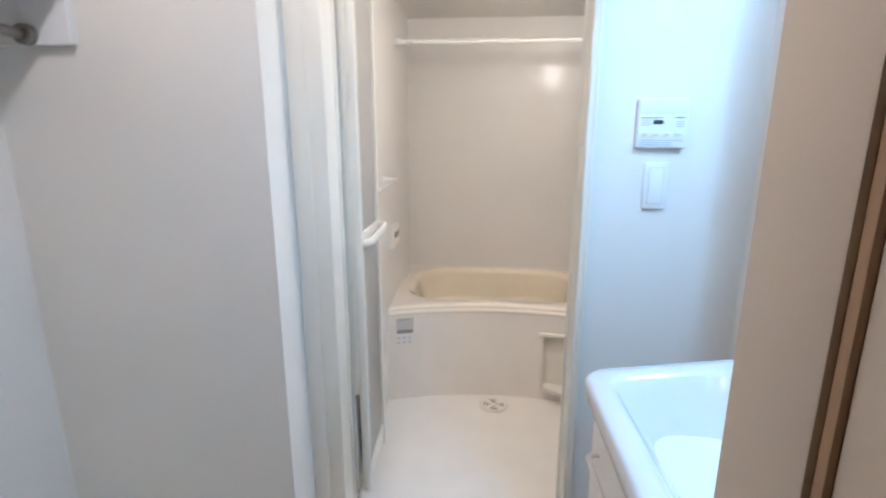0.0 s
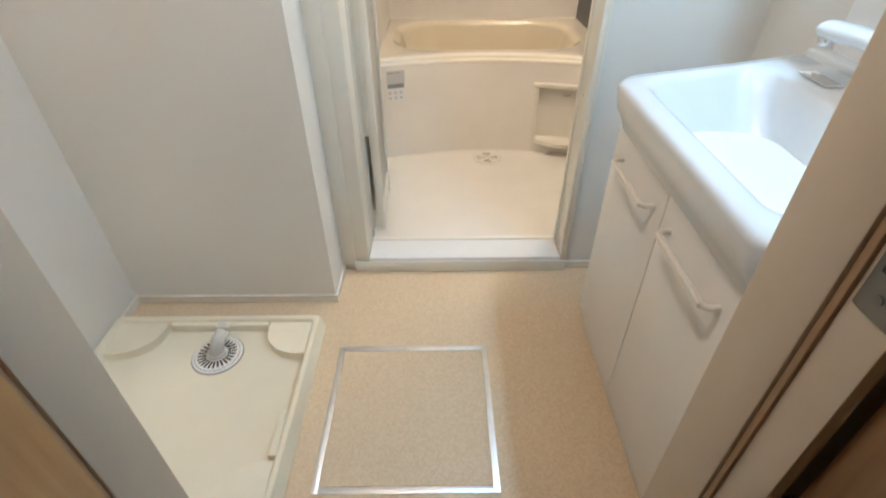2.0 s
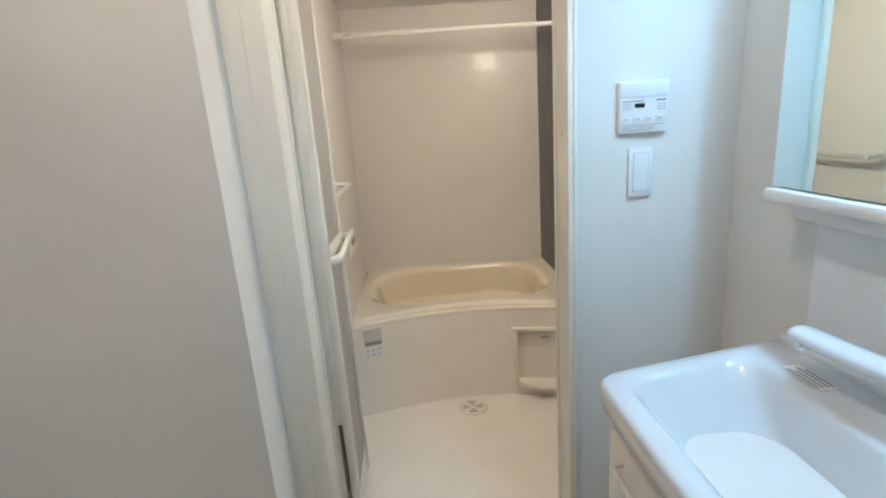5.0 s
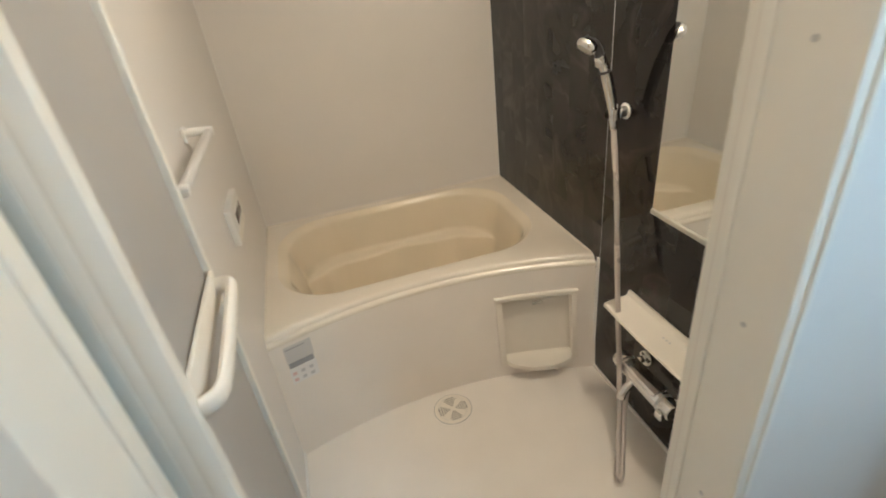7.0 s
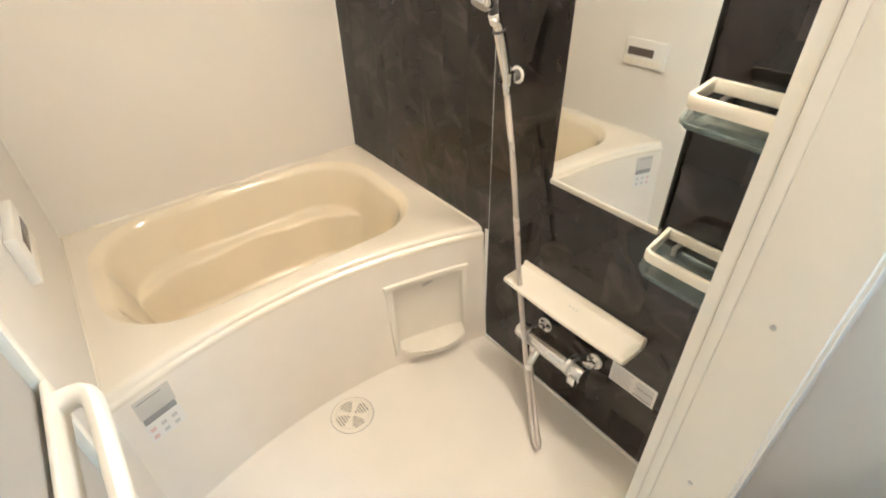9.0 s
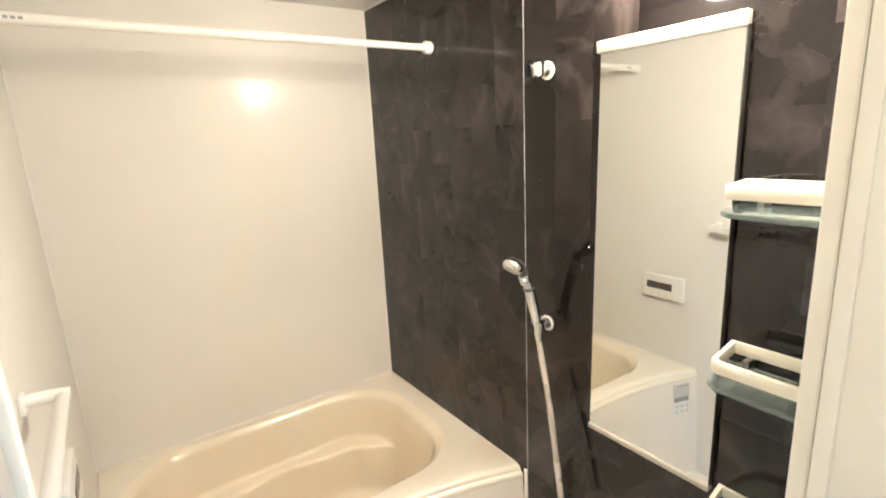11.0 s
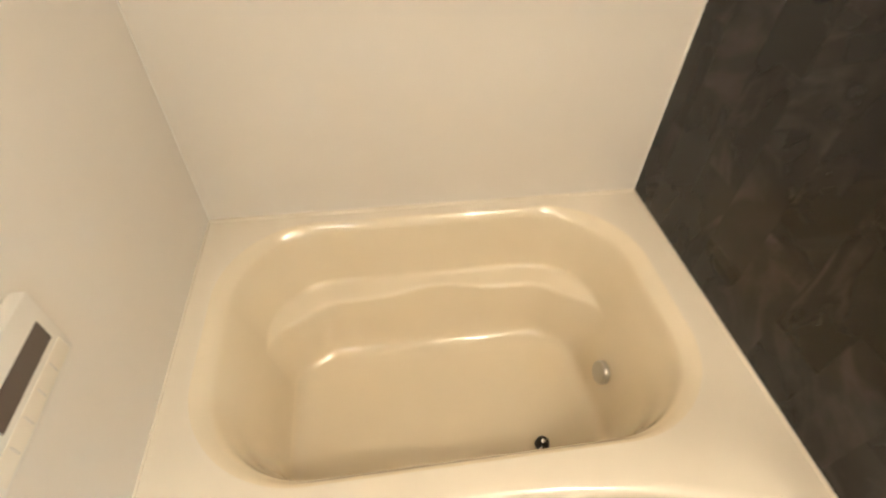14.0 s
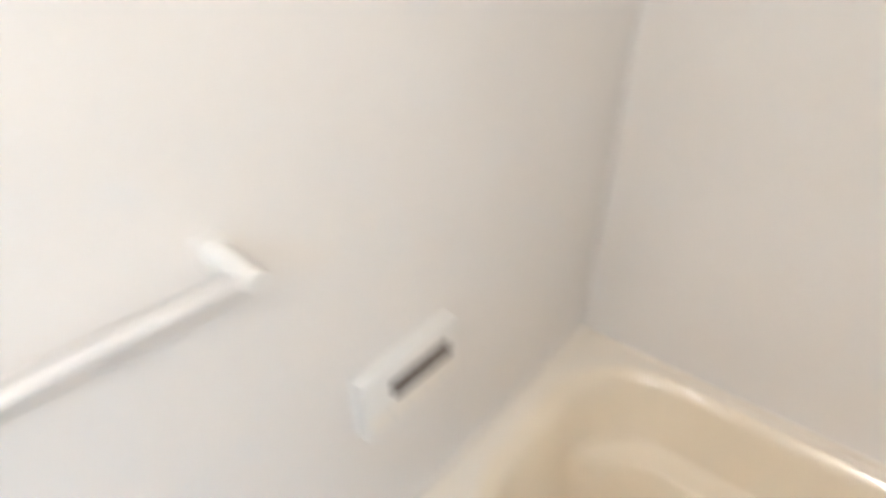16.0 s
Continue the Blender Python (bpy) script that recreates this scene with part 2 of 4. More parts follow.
def translucent(m, share):
    """Lets light through a thin sheet."""
    nt = m.node_tree
    b = nt.nodes["Principled BSDF"]
    out = nt.nodes["Material Output"]
    t = nt.nodes.new("ShaderNodeBsdfTranslucent")
    t.inputs["Color"].default_value = (0.74, 0.70, 0.64, 1)
    mix = nt.nodes.new("ShaderNodeMixShader")
    mix.inputs["Fac"].default_value = share
    nt.links.new(b.outputs["BSDF"], mix.inputs[1])
    nt.links.new(t.outputs["BSDF"], mix.inputs[2])
    nt.links.new(mix.outputs["Shader"], out.inputs["Surface"])


translucent(INFILL, 0.5)
HANDLE = material("handle_plastic", (0.73, 0.70, 0.64), 0.35)
WHITE = material("white_paint", (0.82, 0.82, 0.81), 0.4, vary=0.02)
SCREEN = material("dark_screen", (0.03, 0.028, 0.025), 0.15)
DISPLAY = material("grey_display", (0.11, 0.088, 0.078), 0.25)
INK = material("grey_print", (0.30, 0.30, 0.31), 0.5)
PALEINK = material("pale_print", (0.58, 0.57, 0.56), 0.5)
REDINK = material("red_print", (0.72, 0.52, 0.48), 0.5)
BARGREY = material("bar_satin", (0.66, 0.635, 0.60), 0.42, 0.15, vary=0.05)
STICKER = material("sticker_white", (0.82, 0.80, 0.77), 0.35)
STICKERGREY = material("sticker_grey", (0.60, 0.58, 0.54), 0.35)
GREENGLASS = glass_material("green_glass", (0.80, 0.93, 0.90))
GREENGLASS.node_tree.nodes["Principled BSDF"].inputs["Transmission Weight"].default_value = 0.92
CLEAR = glass_material("clear_plastic", (0.9, 0.9, 0.88), 0.3)
CLEAR.node_tree.nodes["Principled BSDF"].inputs["Transmission Weight"].default_value = 0.55
BATHGLOW = glow_material("lamp_globe_glow", (1.0, 0.76, 0.485), BATH_LAMP)
VANGLOW = glow_material("vanity_lamp_glow", (0.58, 0.85, 0.98), VANITY_LAMP)
FILLGLOW = glow_material("room_fill_glow", (1.0, 0.75, 0.52), ROOM_FILL)


# ---- builders ----
def finish(name, bm, mat, parent=None, label="", smooth=True):
    bmesh.ops.recalc_face_normals(bm, faces=bm.faces)
    me = bpy.data.meshes.new(name)
    bm.to_mesh(me)
    bm.free()
    me.materials.append(mat)
    if smooth:
        for poly in me.polygons:
            poly.use_smooth = True
        me.set_sharp_from_angle(angle=radians(35))
    ob = new(name, me)
    if parent:
        ob.parent = parent
    if label:
        ob["label"] = label
    return ob


def part(name, bm, mat, parent, label=""):
    return finish(name, bm, mat, parent, label)


def thing(name, label, category, group=""):
    return tagged(new(name), label, category, group)


def block(x0, x1, y0, y1, z0, z1, bevel=0.0, seg=2, bm=None):
    own = bmesh.new()
    bmesh.ops.create_cube(own, size=1)
    for v in own.verts:
        v.co = Vector(((x0 + x1) / 2 + v.co.x * (x1 - x0), (y0 + y1) / 2 + v.co.y * (y1 - y0), (z0 + z1) / 2 + v.co.z * (z1 - z0)))
    if bevel:
        bmesh.ops.bevel(own, geom=own.edges[:], offset=bevel, segments=seg, profile=0.5, affect="EDGES")
    return joined(own, bm)


def joined(own, bm):
    if bm is None:
        return own
    me = bpy.data.meshes.new("tmp")
    own.to_mesh(me)
    own.free()
    bm.from_mesh(me)
    bpy.data.meshes.remove(me)
    return bm


def rod(a, b, r, r2=None, seg=20, bm=None, bevel=0.0):
    a, b = Vector(a), Vector(b)
    own = bmesh.new()
    bmesh.ops.create_cone(own, cap_ends=True, segments=seg, radius1=r, radius2=r if r2 is None else r2, depth=(b - a).length)
    if bevel:
        rims = [e for e in own.edges if any(len(f.verts) > 4 for f in e.link_faces)]
        bmesh.ops.bevel(own, geom=rims, offset=bevel, segments=2, profile=0.5, affect="EDGES")
    turn = (b - a).to_track_quat("Z", "Y").to_matrix().to_4x4()
    bmesh.ops.transform(own, matrix=Matrix.Translation((a + b) / 2) @ turn, verts=own.verts)
    return joined(own, bm)


def smooth_path(pts, steps=10):
    """Catmull-Rom points through pts."""
    pts = [Vector(p) for p in pts]
    ext = [2 * pts[0] - pts[1], *pts, 2 * pts[-1] - pts[-2]]
    out = []
    for k in range(1, len(ext) - 2):
        a, b, c, d = ext[k - 1 : k + 3]
        for s in range(steps):
            t = s / steps
            out.append(0.5 * (2 * b + (c - a) * t + (2 * a - 5 * b + 4 * c - d) * t * t + (3 * b - 3 * c + d - a) * t ** 3))
    return out + [pts[-1]]


def tube(pts, r, seg=12, bm=None, squash=1.0):
    own = bmesh.new()
    rings = []
    up = Vector((0, 0, 1))
    for k, p in enumerate(pts):
        way = (pts[min(k + 1, len(pts) - 1)] - pts[max(k - 1, 0)]).normalized()
        side = way.cross(up)
        side = side.normalized() if side.length > 0.05 else Vector((1, 0, 0))
        over = side.cross(way).normalized()
        rad = r(k / (len(pts) - 1)) if callable(r) else r
        rings.append([own.verts.new(p + rad * (math.cos(a) * side + squash * math.sin(a) * over)) for a in [2 * math.pi * s / seg for s in range(seg)]])
    skin(own, rings)
    own.faces.new(rings[0])
    own.faces.new(rings[-1])
    return joined(own, bm)


def skin(bm, rings, closed=True):
    for a, b in zip(rings, rings[1:]):
        n = len(a)
        for k in range(n if closed else n - 1):
            bm.faces.new((a[k], a[(k + 1) % n], b[(k + 1) % n], b[k]))


def rounded(x0, x1, y0, y1, r, corner=10, side=6):
    """Points of a rounded rectangle, counter-clockwise from the middle of its right side."""
    out = []
    for cx, cy, a0, ex, ey in ((x1 - r, y1 - r, 0, x0 + r, y1), (x0 + r, y1 - r, 90, x0, y0 + r), (x0 + r, y0 + r, 180, x1 - r, y0), (x1 - r, y0 + r, 270, x1, y1 - r)):
        for k in range(corner + 1):
            a = radians(a0 + 90 * k / corner)
            out.append((cx + r * math.cos(a), cy + r * math.sin(a)))
        lx, ly = out[-1]
        for k in range(1, side):
            out.append((lx + (ex - lx) * k / side, ly + (ey - ly) * k / side))
    return out


def slab(points, z0, z1, bevel=0.0, bm=None):
    """An upright prism over a plan outline."""
    own = bmesh.new()
    low = [own.verts.new((x, y, z0)) for x, y in points]
    high = [own.verts.new((x, y, z1)) for x, y in points]
    own.faces.new(low[::-1])
    top = own.faces.new(high)
    skin(own, [low, high])
    if bevel:
        bmesh.ops.bevel(own, geom=list(top.edges), offset=bevel, segments=3, profile=0.5, affect="EDGES")
    return joined(own, bm)


def structure(name, bm, mat, label=""):
    return tagged(finish(name, bm, mat, smooth=False), label, kind="structure")


# ---- setting: washroom ----
structure("floor", block(WL - 0.1, WR + 0.1, JY0, YD + 0.06, -0.1, 0), CORK, "beige cork-patterned vinyl floor")
structure("hall_floor", block(-1.2, 1.2, -1.6, JY0, -0.1, -0.004), HALLWOOD, "dark brown wooden hall floor")
structure("ceiling", block(WL - 0.1, WR + 0.1, JY0, YD + 0.06, WC, WC + 0.1), CEIL)
structure("hall_ceiling", block(-1.2, 1.2, -1.6, JY0, WC + 0.002, WC + 0.1), CEIL)
structure("wall_west", block(WL - 0.1, WL, JY1, YA, 0, WC), PAPER, "pale papered wall of the machine niche")
bm = block(WL - 0.1, XA, YA, YD - 0.001, 0, WC)
block(WL - 0.1, XA, YD - 0.001, YD + 0.06, 0, WC, bm=bm)
structure("wall_niche", bm, PAPER, "pale papered wall behind the washing machine pan")
structure("wall_east", block(WR, WR + 0.1, JY1, YD + 0.06, 0, WC), PAPER, "pale papered wall beside the washstand")
bm = block(0.454, WR, YD, YD + 0.06, 0, WC)
block(XA, -0.29, YD, YD + 0.06, 0, WC, bm=bm)
block(-0.29, 0.454, YD, YD + 0.06, 1.90, WC, bm=bm)
structure("wall_north", bm, PAPER, "pale papered wall around the bathroom door")
bm = block(WL - 0.1, JXL - 0.03, JY0, JY1 - 0.004, 0, WC)
block(JXR + 0.03, WR + 0.1, JY0, JY1 - 0.004, 0, WC, bm=bm)
block(JXL - 0.03, JXR + 0.03, JY0, JY1 - 0.004, 2.05, WC, bm=bm)
structure("wall_south", bm, PAPER, "pale papered wall around the entrance")
bm = block(-1.2, -1.1, -1.6, JY0, 0, WC)
block(1.1, 1.2, -1.6, JY0, 0, WC, bm=bm)
block(-1.2, 1.2, -1.7, -1.6, 0, WC, bm=bm)
structure("wall_hall", bm, PAPER)

# skirting strips with a small lip
for k, (x0, x1, y0, y1) in enumerate(((WL, XA, YA - 0.008, YA), (XA, XA + 0.008, YA - 0.008, YD - 0.001), (XA + 0.008, 0.55, YD - 0.008, YD), (WL, WL + 0.008, JY1, YA - 0.008))):
    bm = block(x0, x1, y0, y1, 0.001, 0.03, 0.002)
    structure("baseboard", bm, SKIRT)

# ---- entrance frame ----
frame_thing = tagged(new("door_1"), "cream entrance door frame with a brown rubber stop", "door frame", kind="structure")
for side, x in ((-1, JXL), (1, JXR)):
    bm = block(min(x, x + side * 0.03), max(x, x + side * 0.03), 0.016, JY1 + 0.012, 0.0, 2.05, 0.003)
    part("jamb", bm, JAMB, frame_thing)
    x2 = x + side * 0.010
    bm = block(min(x2, x2 + side * 0.016), max(x2, x2 + side * 0.016), -0.045, 0.008, 0.0, 2.05, 0.002)
    part("rebate", bm, JAMB, frame_thing)
    bm = block(min(x + side * 0.005, x2 + side * 0.006), max(x + side * 0.005, x2 + side * 0.006), 0.007, 0.0165, 0.0, 2.045, 0.002)
    part("seal", bm, SEAL, frame_thing, "brown rubber seal strip")
part("head", block(JXL - 0.03, JXR + 0.03, -0.045, JY1 + 0.012, 2.05, 2.08, 0.003), JAMB, frame_thing)
plate = part("strike_plate", block(JXR + 0.0085, JXR + 0.0105, -0.038, 0.002, 0.845, 0.955, 0.001), PLATE, frame_thing, "grey steel strike plate")
part("latch_hole", block(JXR + 0.0075, JXR + 0.0086, -0.028, -0.006, 0.885, 0.925, 0.001), HOLE, plate)
for z in (0.864, 0.942):
    bm = rod((JXR + 0.0070, -0.018, z), (JXR + 0.009, -0.018, z), 0.0045, seg=16)
    part("screw", bm, PLATE, plate)

leaf = thing("hall_door", "orange-brown wood-grain door leaf, standing open", "door")
part("panel", block(-0.447, -0.4248, -0.80, -0.050, 0.01, 2.03, 0.002), DOORWOOD, leaf)
part("door_edge", block(-0.4245, -0.4095, -0.80, 0.004, 0.01, 2.03, 0.002), DOORWOOD, leaf)
hw = thing("hall_cupboard", "dark brown wood-grain cupboard side in the hall", "cupboard")
part("side_panel", block(0.398, 0.44, -0.70, -0.050, 0.0, 2.1, 0.002), HALLWOOD, hw)
part("body", block(0.441, 0.80, -0.69, -0.052, 0.0, 2.09, 0.002), HALLWOOD, hw)

# ---- bathroom shell ----
structure("bath_floor", block(XL - 0.05, XR + 0.05, 1.10, YB + 0.05, BZ - 0.08, BZ), BFLOOR, "cream moulded resin bathroom floor")
structure("bath_ceiling", block(XL - 0.06, XR + 0.06, 1.135, YB + 0.06, BC, BC + 0.05), BCEIL, "cream resin bathroom ceiling")
structure("wall_bath_west", block(XL - 0.055, XL, 1.136, YB + 0.05, BZ - 0.05, BC), PANEL, "glossy cream bathroom wall panel")
structure("wall_bath_north", block(XL, XR, YB, YB + 0.05, BZ - 0.05, BC), PANEL, "glossy cream bathroom wall panel")
bm = block(0.454, XR + 0.05, 1.136, 1.182, BZ, BC)
block(XL, -0.270, 1.189, 1.20, BZ, BC, bm=bm)
block(XL, 0.454, 1.140, 1.182, 1.90, BC, bm=bm)
structure("wall_bath_south", bm, PANEL, "glossy cream bathroom wall panel")
east = tagged(new("wall_bath_east"), "glossy dark slate-patterned bathroom wall panels", "wall", kind="structure")
part("panel", block(XR, XR + 0.05, 1.16, 1.977, BZ - 0.05, BC), DARK, east)
part("panel", block(XR, XR + 0.05, 1.979, YB, BZ - 0.05, BC), DARK, east)
part("joint_strip", block(XR - 0.0006, XR + 0.04, 1.9774, 1.9786, RIM, BC), PALEINK, east, "thin pale joint strip")
seals = tagged(new("trim"), "white silicone corner joints", kind="structure")
part("corner_joint", rod((XR - 0.001, YB - 0.001, RIM), (XR - 0.001, YB - 0.001, BC), 0.003, seg=10), JOINT, seals)
part("corner_joint", rod((XL + 0.001, YB - 0.001, RIM), (XL + 0.001, YB - 0.001, BC), 0.002, seg=10), JOINT, seals)
part("floor_joint", block(XR - 0.006, XR + 0.001, 1.16, 1.985, BZ, BZ + 0.012, 0.002), JOINT, seals)
part("floor_joint", block(XL - 0.001, XL + 0.006, 1.16, 2.0, BZ, BZ + 0.012, 0.002), JOINT, seals)
part("rim_joint", block(XL, XR, YB - 0.010, YB + 0.001, RIM - 0.003, RIM + 0.003, 0.0025), TUBWHITE, seals)
part("rim_joint", block(XR - 0.006, XR + 0.001, 2.03, YB, RIM - 0.003, RIM + 0.002, 0.0015), TUBWHITE, seals)
part("rim_joint", block(XL - 0.001, XL + 0.004, 2.03, YB, RIM - 0.003, RIM + 0.002, 0.0015), TUBWHITE, seals)
part("apron_joint", rod((XR - 0.001, 1.984, BZ), (XR - 0.001, 1.984, RIM), 0.0065, seg=12), JOINT, seals)
part("ceiling_joint", block(XR - 0.005, XR + 0.001, 1.16, YB, BC - 0.005, BC - 0.0005, 0.001), JOINT, seals)


# ---- bathroom door frame and folding door ----
bath_door = tagged(new("door_2"), "cream bathroom door frame with a white sill", "door frame", kind="structure")
for x0, x1 in ((-0.293, -0.238), (0.438, 0.458)):
    part("post", block(x0, x1, 1.062, 1.188, 0.0, 1.88, 0.004), DOORFRAME, bath_door)
    inner = x1 if x0 < 0 else x0
    part("stop", block(inner - 0.004, inner + 0.004, 1.152, 1.168, 0.06, 1.86, 0.002), DOORFRAME, bath_door)
    part("groove", block(inner - 0.0015, inner + 0.0015, 1.169, 1.1715, 0.06, 1.86), SKIRT, bath_door)
    part("lip", block(XA + 0.0005 if x0 < 0 else x1 - 0.006, x0 + 0.006 if x0 < 0 else x1 + 0.002, 1.058, 1.074, 0.0302 if x0 < 0 else 0.0, 1.89, 0.001), DOORFRAME, bath_door)
part("head", block(-0.293, 0.458, 1.062, 1.188, 1.86, 1.905, 0.004), DOORFRAME, bath_door)
sill = part("sill", block(-0.238, 0.438, 1.056, 1.188, -0.03, 0.060, 0.006), WHITE, bath_door, "white resin sill")
part("sill_nosing", block(-0.290, 0.458, 1.0525, 1.0575, 0.0, 0.045, 0.002), DOORFRAME, sill)
part("sill_track", block(-0.238, 0.438, 1.160, 1.170, 0.058, 0.066, 0.002), DOORFRAME, sill)
for z in (0.32, 0.62, 0.95, 1.27):
    part("screw", rod((0.4365, 1.110, z), (0.4381, 1.110, z), 0.0035, seg=12), STEEL, bath_door)


def folding_leaf(name, a, b, parent):
    """One leaf between two plan points: stiles, rails and a ribbed infill."""
    ax, ay = a
    bx, by = b
    n = Vector((-(by - ay), bx - ax, 0)).normalized() * 0.011
    w = Vector((bx - ax, by - ay, 0))
    length = w.length
    w.normalize()

    def slice_(d0, d1, z0, z1, half, bevel):
        own = block(d0, d1, -half, half, z0, z1, bevel)
        ang = math.atan2(w.y, w.x)
        bmesh.ops.transform(own, matrix=Matrix.Translation((ax, ay, 0)) @ Matrix.Rotation(ang, 4, "Z"), verts=own.verts)
        return own

    door = part(name, slice_(0.02, length - 0.02, 0.16, 1.82, 0.004, 0.0), INFILL, parent, "grey-beige translucent door infill")
    part("stile", slice_(0, 0.030, 0.075, 1.85, 0.0150, 0.009), DOORFRAME, door)
    part("stile", slice_(length - 0.018, length, 0.075, 1.85, 0.0135, 0.005), DOORFRAME, door)
    part("rail", slice_(0.02, length - 0.013, 0.08, 0.165, 0.008, 0.003), DOORFRAME, door)
    part("rail", slice_(0.02, length - 0.013, 1.80, 1.848, 0.008, 0.003), DOORFRAME, door)
    return door


fold = thing("folding_door", "cream folding bathroom door, folded open against the wall", "door")
folding_leaf("leaf", (-0.247, 1.205), (-0.243, 1.502), fold)
leaf_b = folding_leaf("leaf", (-0.205, 1.205), (-0.210, 1.502), fold)
# loop handle on the bathroom side
bm = tube(smooth_path([(-0.200, 1.466, 0.974), (-0.182, 1.466, 0.978), (-0.169, 1.456, 0.980), (-0.165, 1.430, 0.980), (-0.164, 1.34, 0.975), (-0.165, 1.262, 0.969), (-0.170, 1.236, 0.966), (-0.184, 1.226, 0.963), (-0.200, 1.226, 0.962)], 8), 0.0085, 12, squash=1.6)
block(-0.200, -0.192, 1.222, 1.484, 0.950, 0.998, 0.004, bm=bm)
part("handle", bm, CREAMPL, leaf_b, "cream plastic loop handle")
part("outer_handle", block(-0.2335, -0.2185, 1.212, 1.25, 0.945, 1.005, 0.004), CREAMPL, fold, "cream plastic finger pull")
# added strip that keeps the slot between the leaves from going dark higher up
part("slot_filler", block(-0.2385, -0.2150, 1.208, 1.214, 0.45, 1.848, 0.002), DOORFRAME, fold, "pale strip added to close the slot between the leaves")
part("pivot", rod((-0.243, 1.207, 0.05), (-0.243, 1.207, 0.08), 0.008), STEEL, fold)
for x in (-0.247, -0.205):
    part("screw", rod((x, 1.2025, 0.095), (x, 1.2045, 0.095), 0.003, seg=12), STEEL, fold)


# ---- bathtub ----
def front(x):
    return 2.092 - 0.33 * (x - 0.25) ** 2


def lean(z):
    """The apron leans back towards the rim."""
    return 0.070 * (z - 0.17)


tub = thing("bathtub", "cream bathtub with a curved front apron, its basin tinted for bounced light", "bathtub")
LIP = (-0.209, 0.727, 2.189, 2.791)
RINGS = [  # z, left, right, front, back insets, corner radius
    (RIM, -0.022, -0.027, -0.010, -0.012, 0.216),
    (RIM - 0.0015, -0.017, -0.022, -0.007, -0.008, 0.213),
    (RIM - 0.006, -0.008, -0.013, -0.002, -0.003, 0.208),
    (RIM - 0.014, 0.004, -0.002, 0.003, 0.003, 0.202),
    (RIM - 0.026, 0.015, 0.008, 0.009, 0.008, 0.197),
    (0.400, 0.026, 0.017, 0.012, 0.012, 0.195),
    (0.360, 0.037, 0.027, 0.019, 0.018, 0.189),
    (0.300, 0.050, 0.037, 0.026, 0.024, 0.181),
    (0.250, 0.060, 0.046, 0.032, 0.030, 0.173),
    (0.200, 0.069, 0.055, 0.038, 0.038, 0.162),
    (0.140, 0.079, 0.066, 0.045, 0.050, 0.144),
    (0.105, 0.086, 0.073, 0.052, 0.060, 0.130),
    (0.088, 0.092, 0.080, 0.059, 0.069, 0.121),
    (0.078, 0.103, 0.091, 0.070, 0.082, 0.110),
    (0.0725, 0.119, 0.107, 0.087, 0.099, 0.096),
    (0.070, 0.150, 0.135, 0.115, 0.130, 0.075),
    (0.0698, 0.172, 0.157, 0.137, 0.152, 0.065),
]


def refined(rows, steps):
    """Catmull-Rom rows between the given ones."""
    ext = [rows[0], *rows, rows[-1]]
    out = []
    for k in range(1, len(ext) - 2):
        for q in range(steps):
            u = q / steps
            out.append(tuple(0.5 * (2 * b + (c - a) * u + (2 * a - 5 * b + 4 * c - d) * u * u + (3 * b - 3 * c + d - a) * u ** 3) for a, b, c, d in zip(*ext[k - 1 : k + 3])))
    return out + [rows[-1]]


def between(rows, z):
    """The row of insets at height z."""
    for a, b in zip(rows, rows[1:]):
        if a[0] >= z >= b[0]:
            u = (a[0] - z) / (a[0] - b[0])
            return tuple(p + (q - p) * u for p, q in zip(a, b))
    return rows[-1]


def ease(u):
    u = max(0.0, min(1.0, u))
    return u * u * (3 - 2 * u)


WALL = refined(RINGS, 4)
LEDGE = [(0.284, 0.0), (0.276, 0.06), (0.271, 0.20), (0.268, 0.42), (0.2655, 0.66), (0.263, 0.83), (0.2595, 0.93), (0.254, 0.985), (0.246, 1.0)]
levels = sorted({round(r[0], 5) for r in WALL} | {z for z, _ in refined(LEDGE, 3)}, reverse=True)
bm = bmesh.new()
rim_bm = bmesh.new()
rings = []
for z in levels:
    _, l, r, f, b, rad = between(WALL, z)
    pts = rounded(LIP[0] + l, LIP[1] - r, LIP[2] + f, LIP[3] - b, rad, 24, 14)
    step = 0.0 if z >= LEDGE[0][0] else (1.0 if z <= LEDGE[-1][0] else between(refined(LEDGE, 3), z)[1])
    ring = []
    for k, (x, y) in enumerate(pts):
        (ax, ay), (bx, by) = pts[k - 1], pts[(k + 1) % len(pts)]
        inward = Vector((ay - by, bx - ax)).normalized()
        wide = 0.060 * ease((y - 2.57) / 0.14) * (1 - 0.45 * math.exp(-(((x - 0.275) / 0.10) ** 2)) * ease((z - 0.08) / 0.12))
        wide *= 0.72 + 0.28 * ease((z - 0.07) / 0.15)
        ring.append((x + inward.x * wide * step, y + inward.y * wide * step, z))
    rings.append(ring)
vr = [[bm.verts.new(p) for p in ring] for ring in rings[2:]]
skin(bm, vr)
bm.faces.new(vr[-1])
part("basin", bm, TUBBOUNCE, tub, "glossy basin with a moulded ledge, its beige deepened for bounced light").data.set_sharp_from_angle(angle=radians(85))
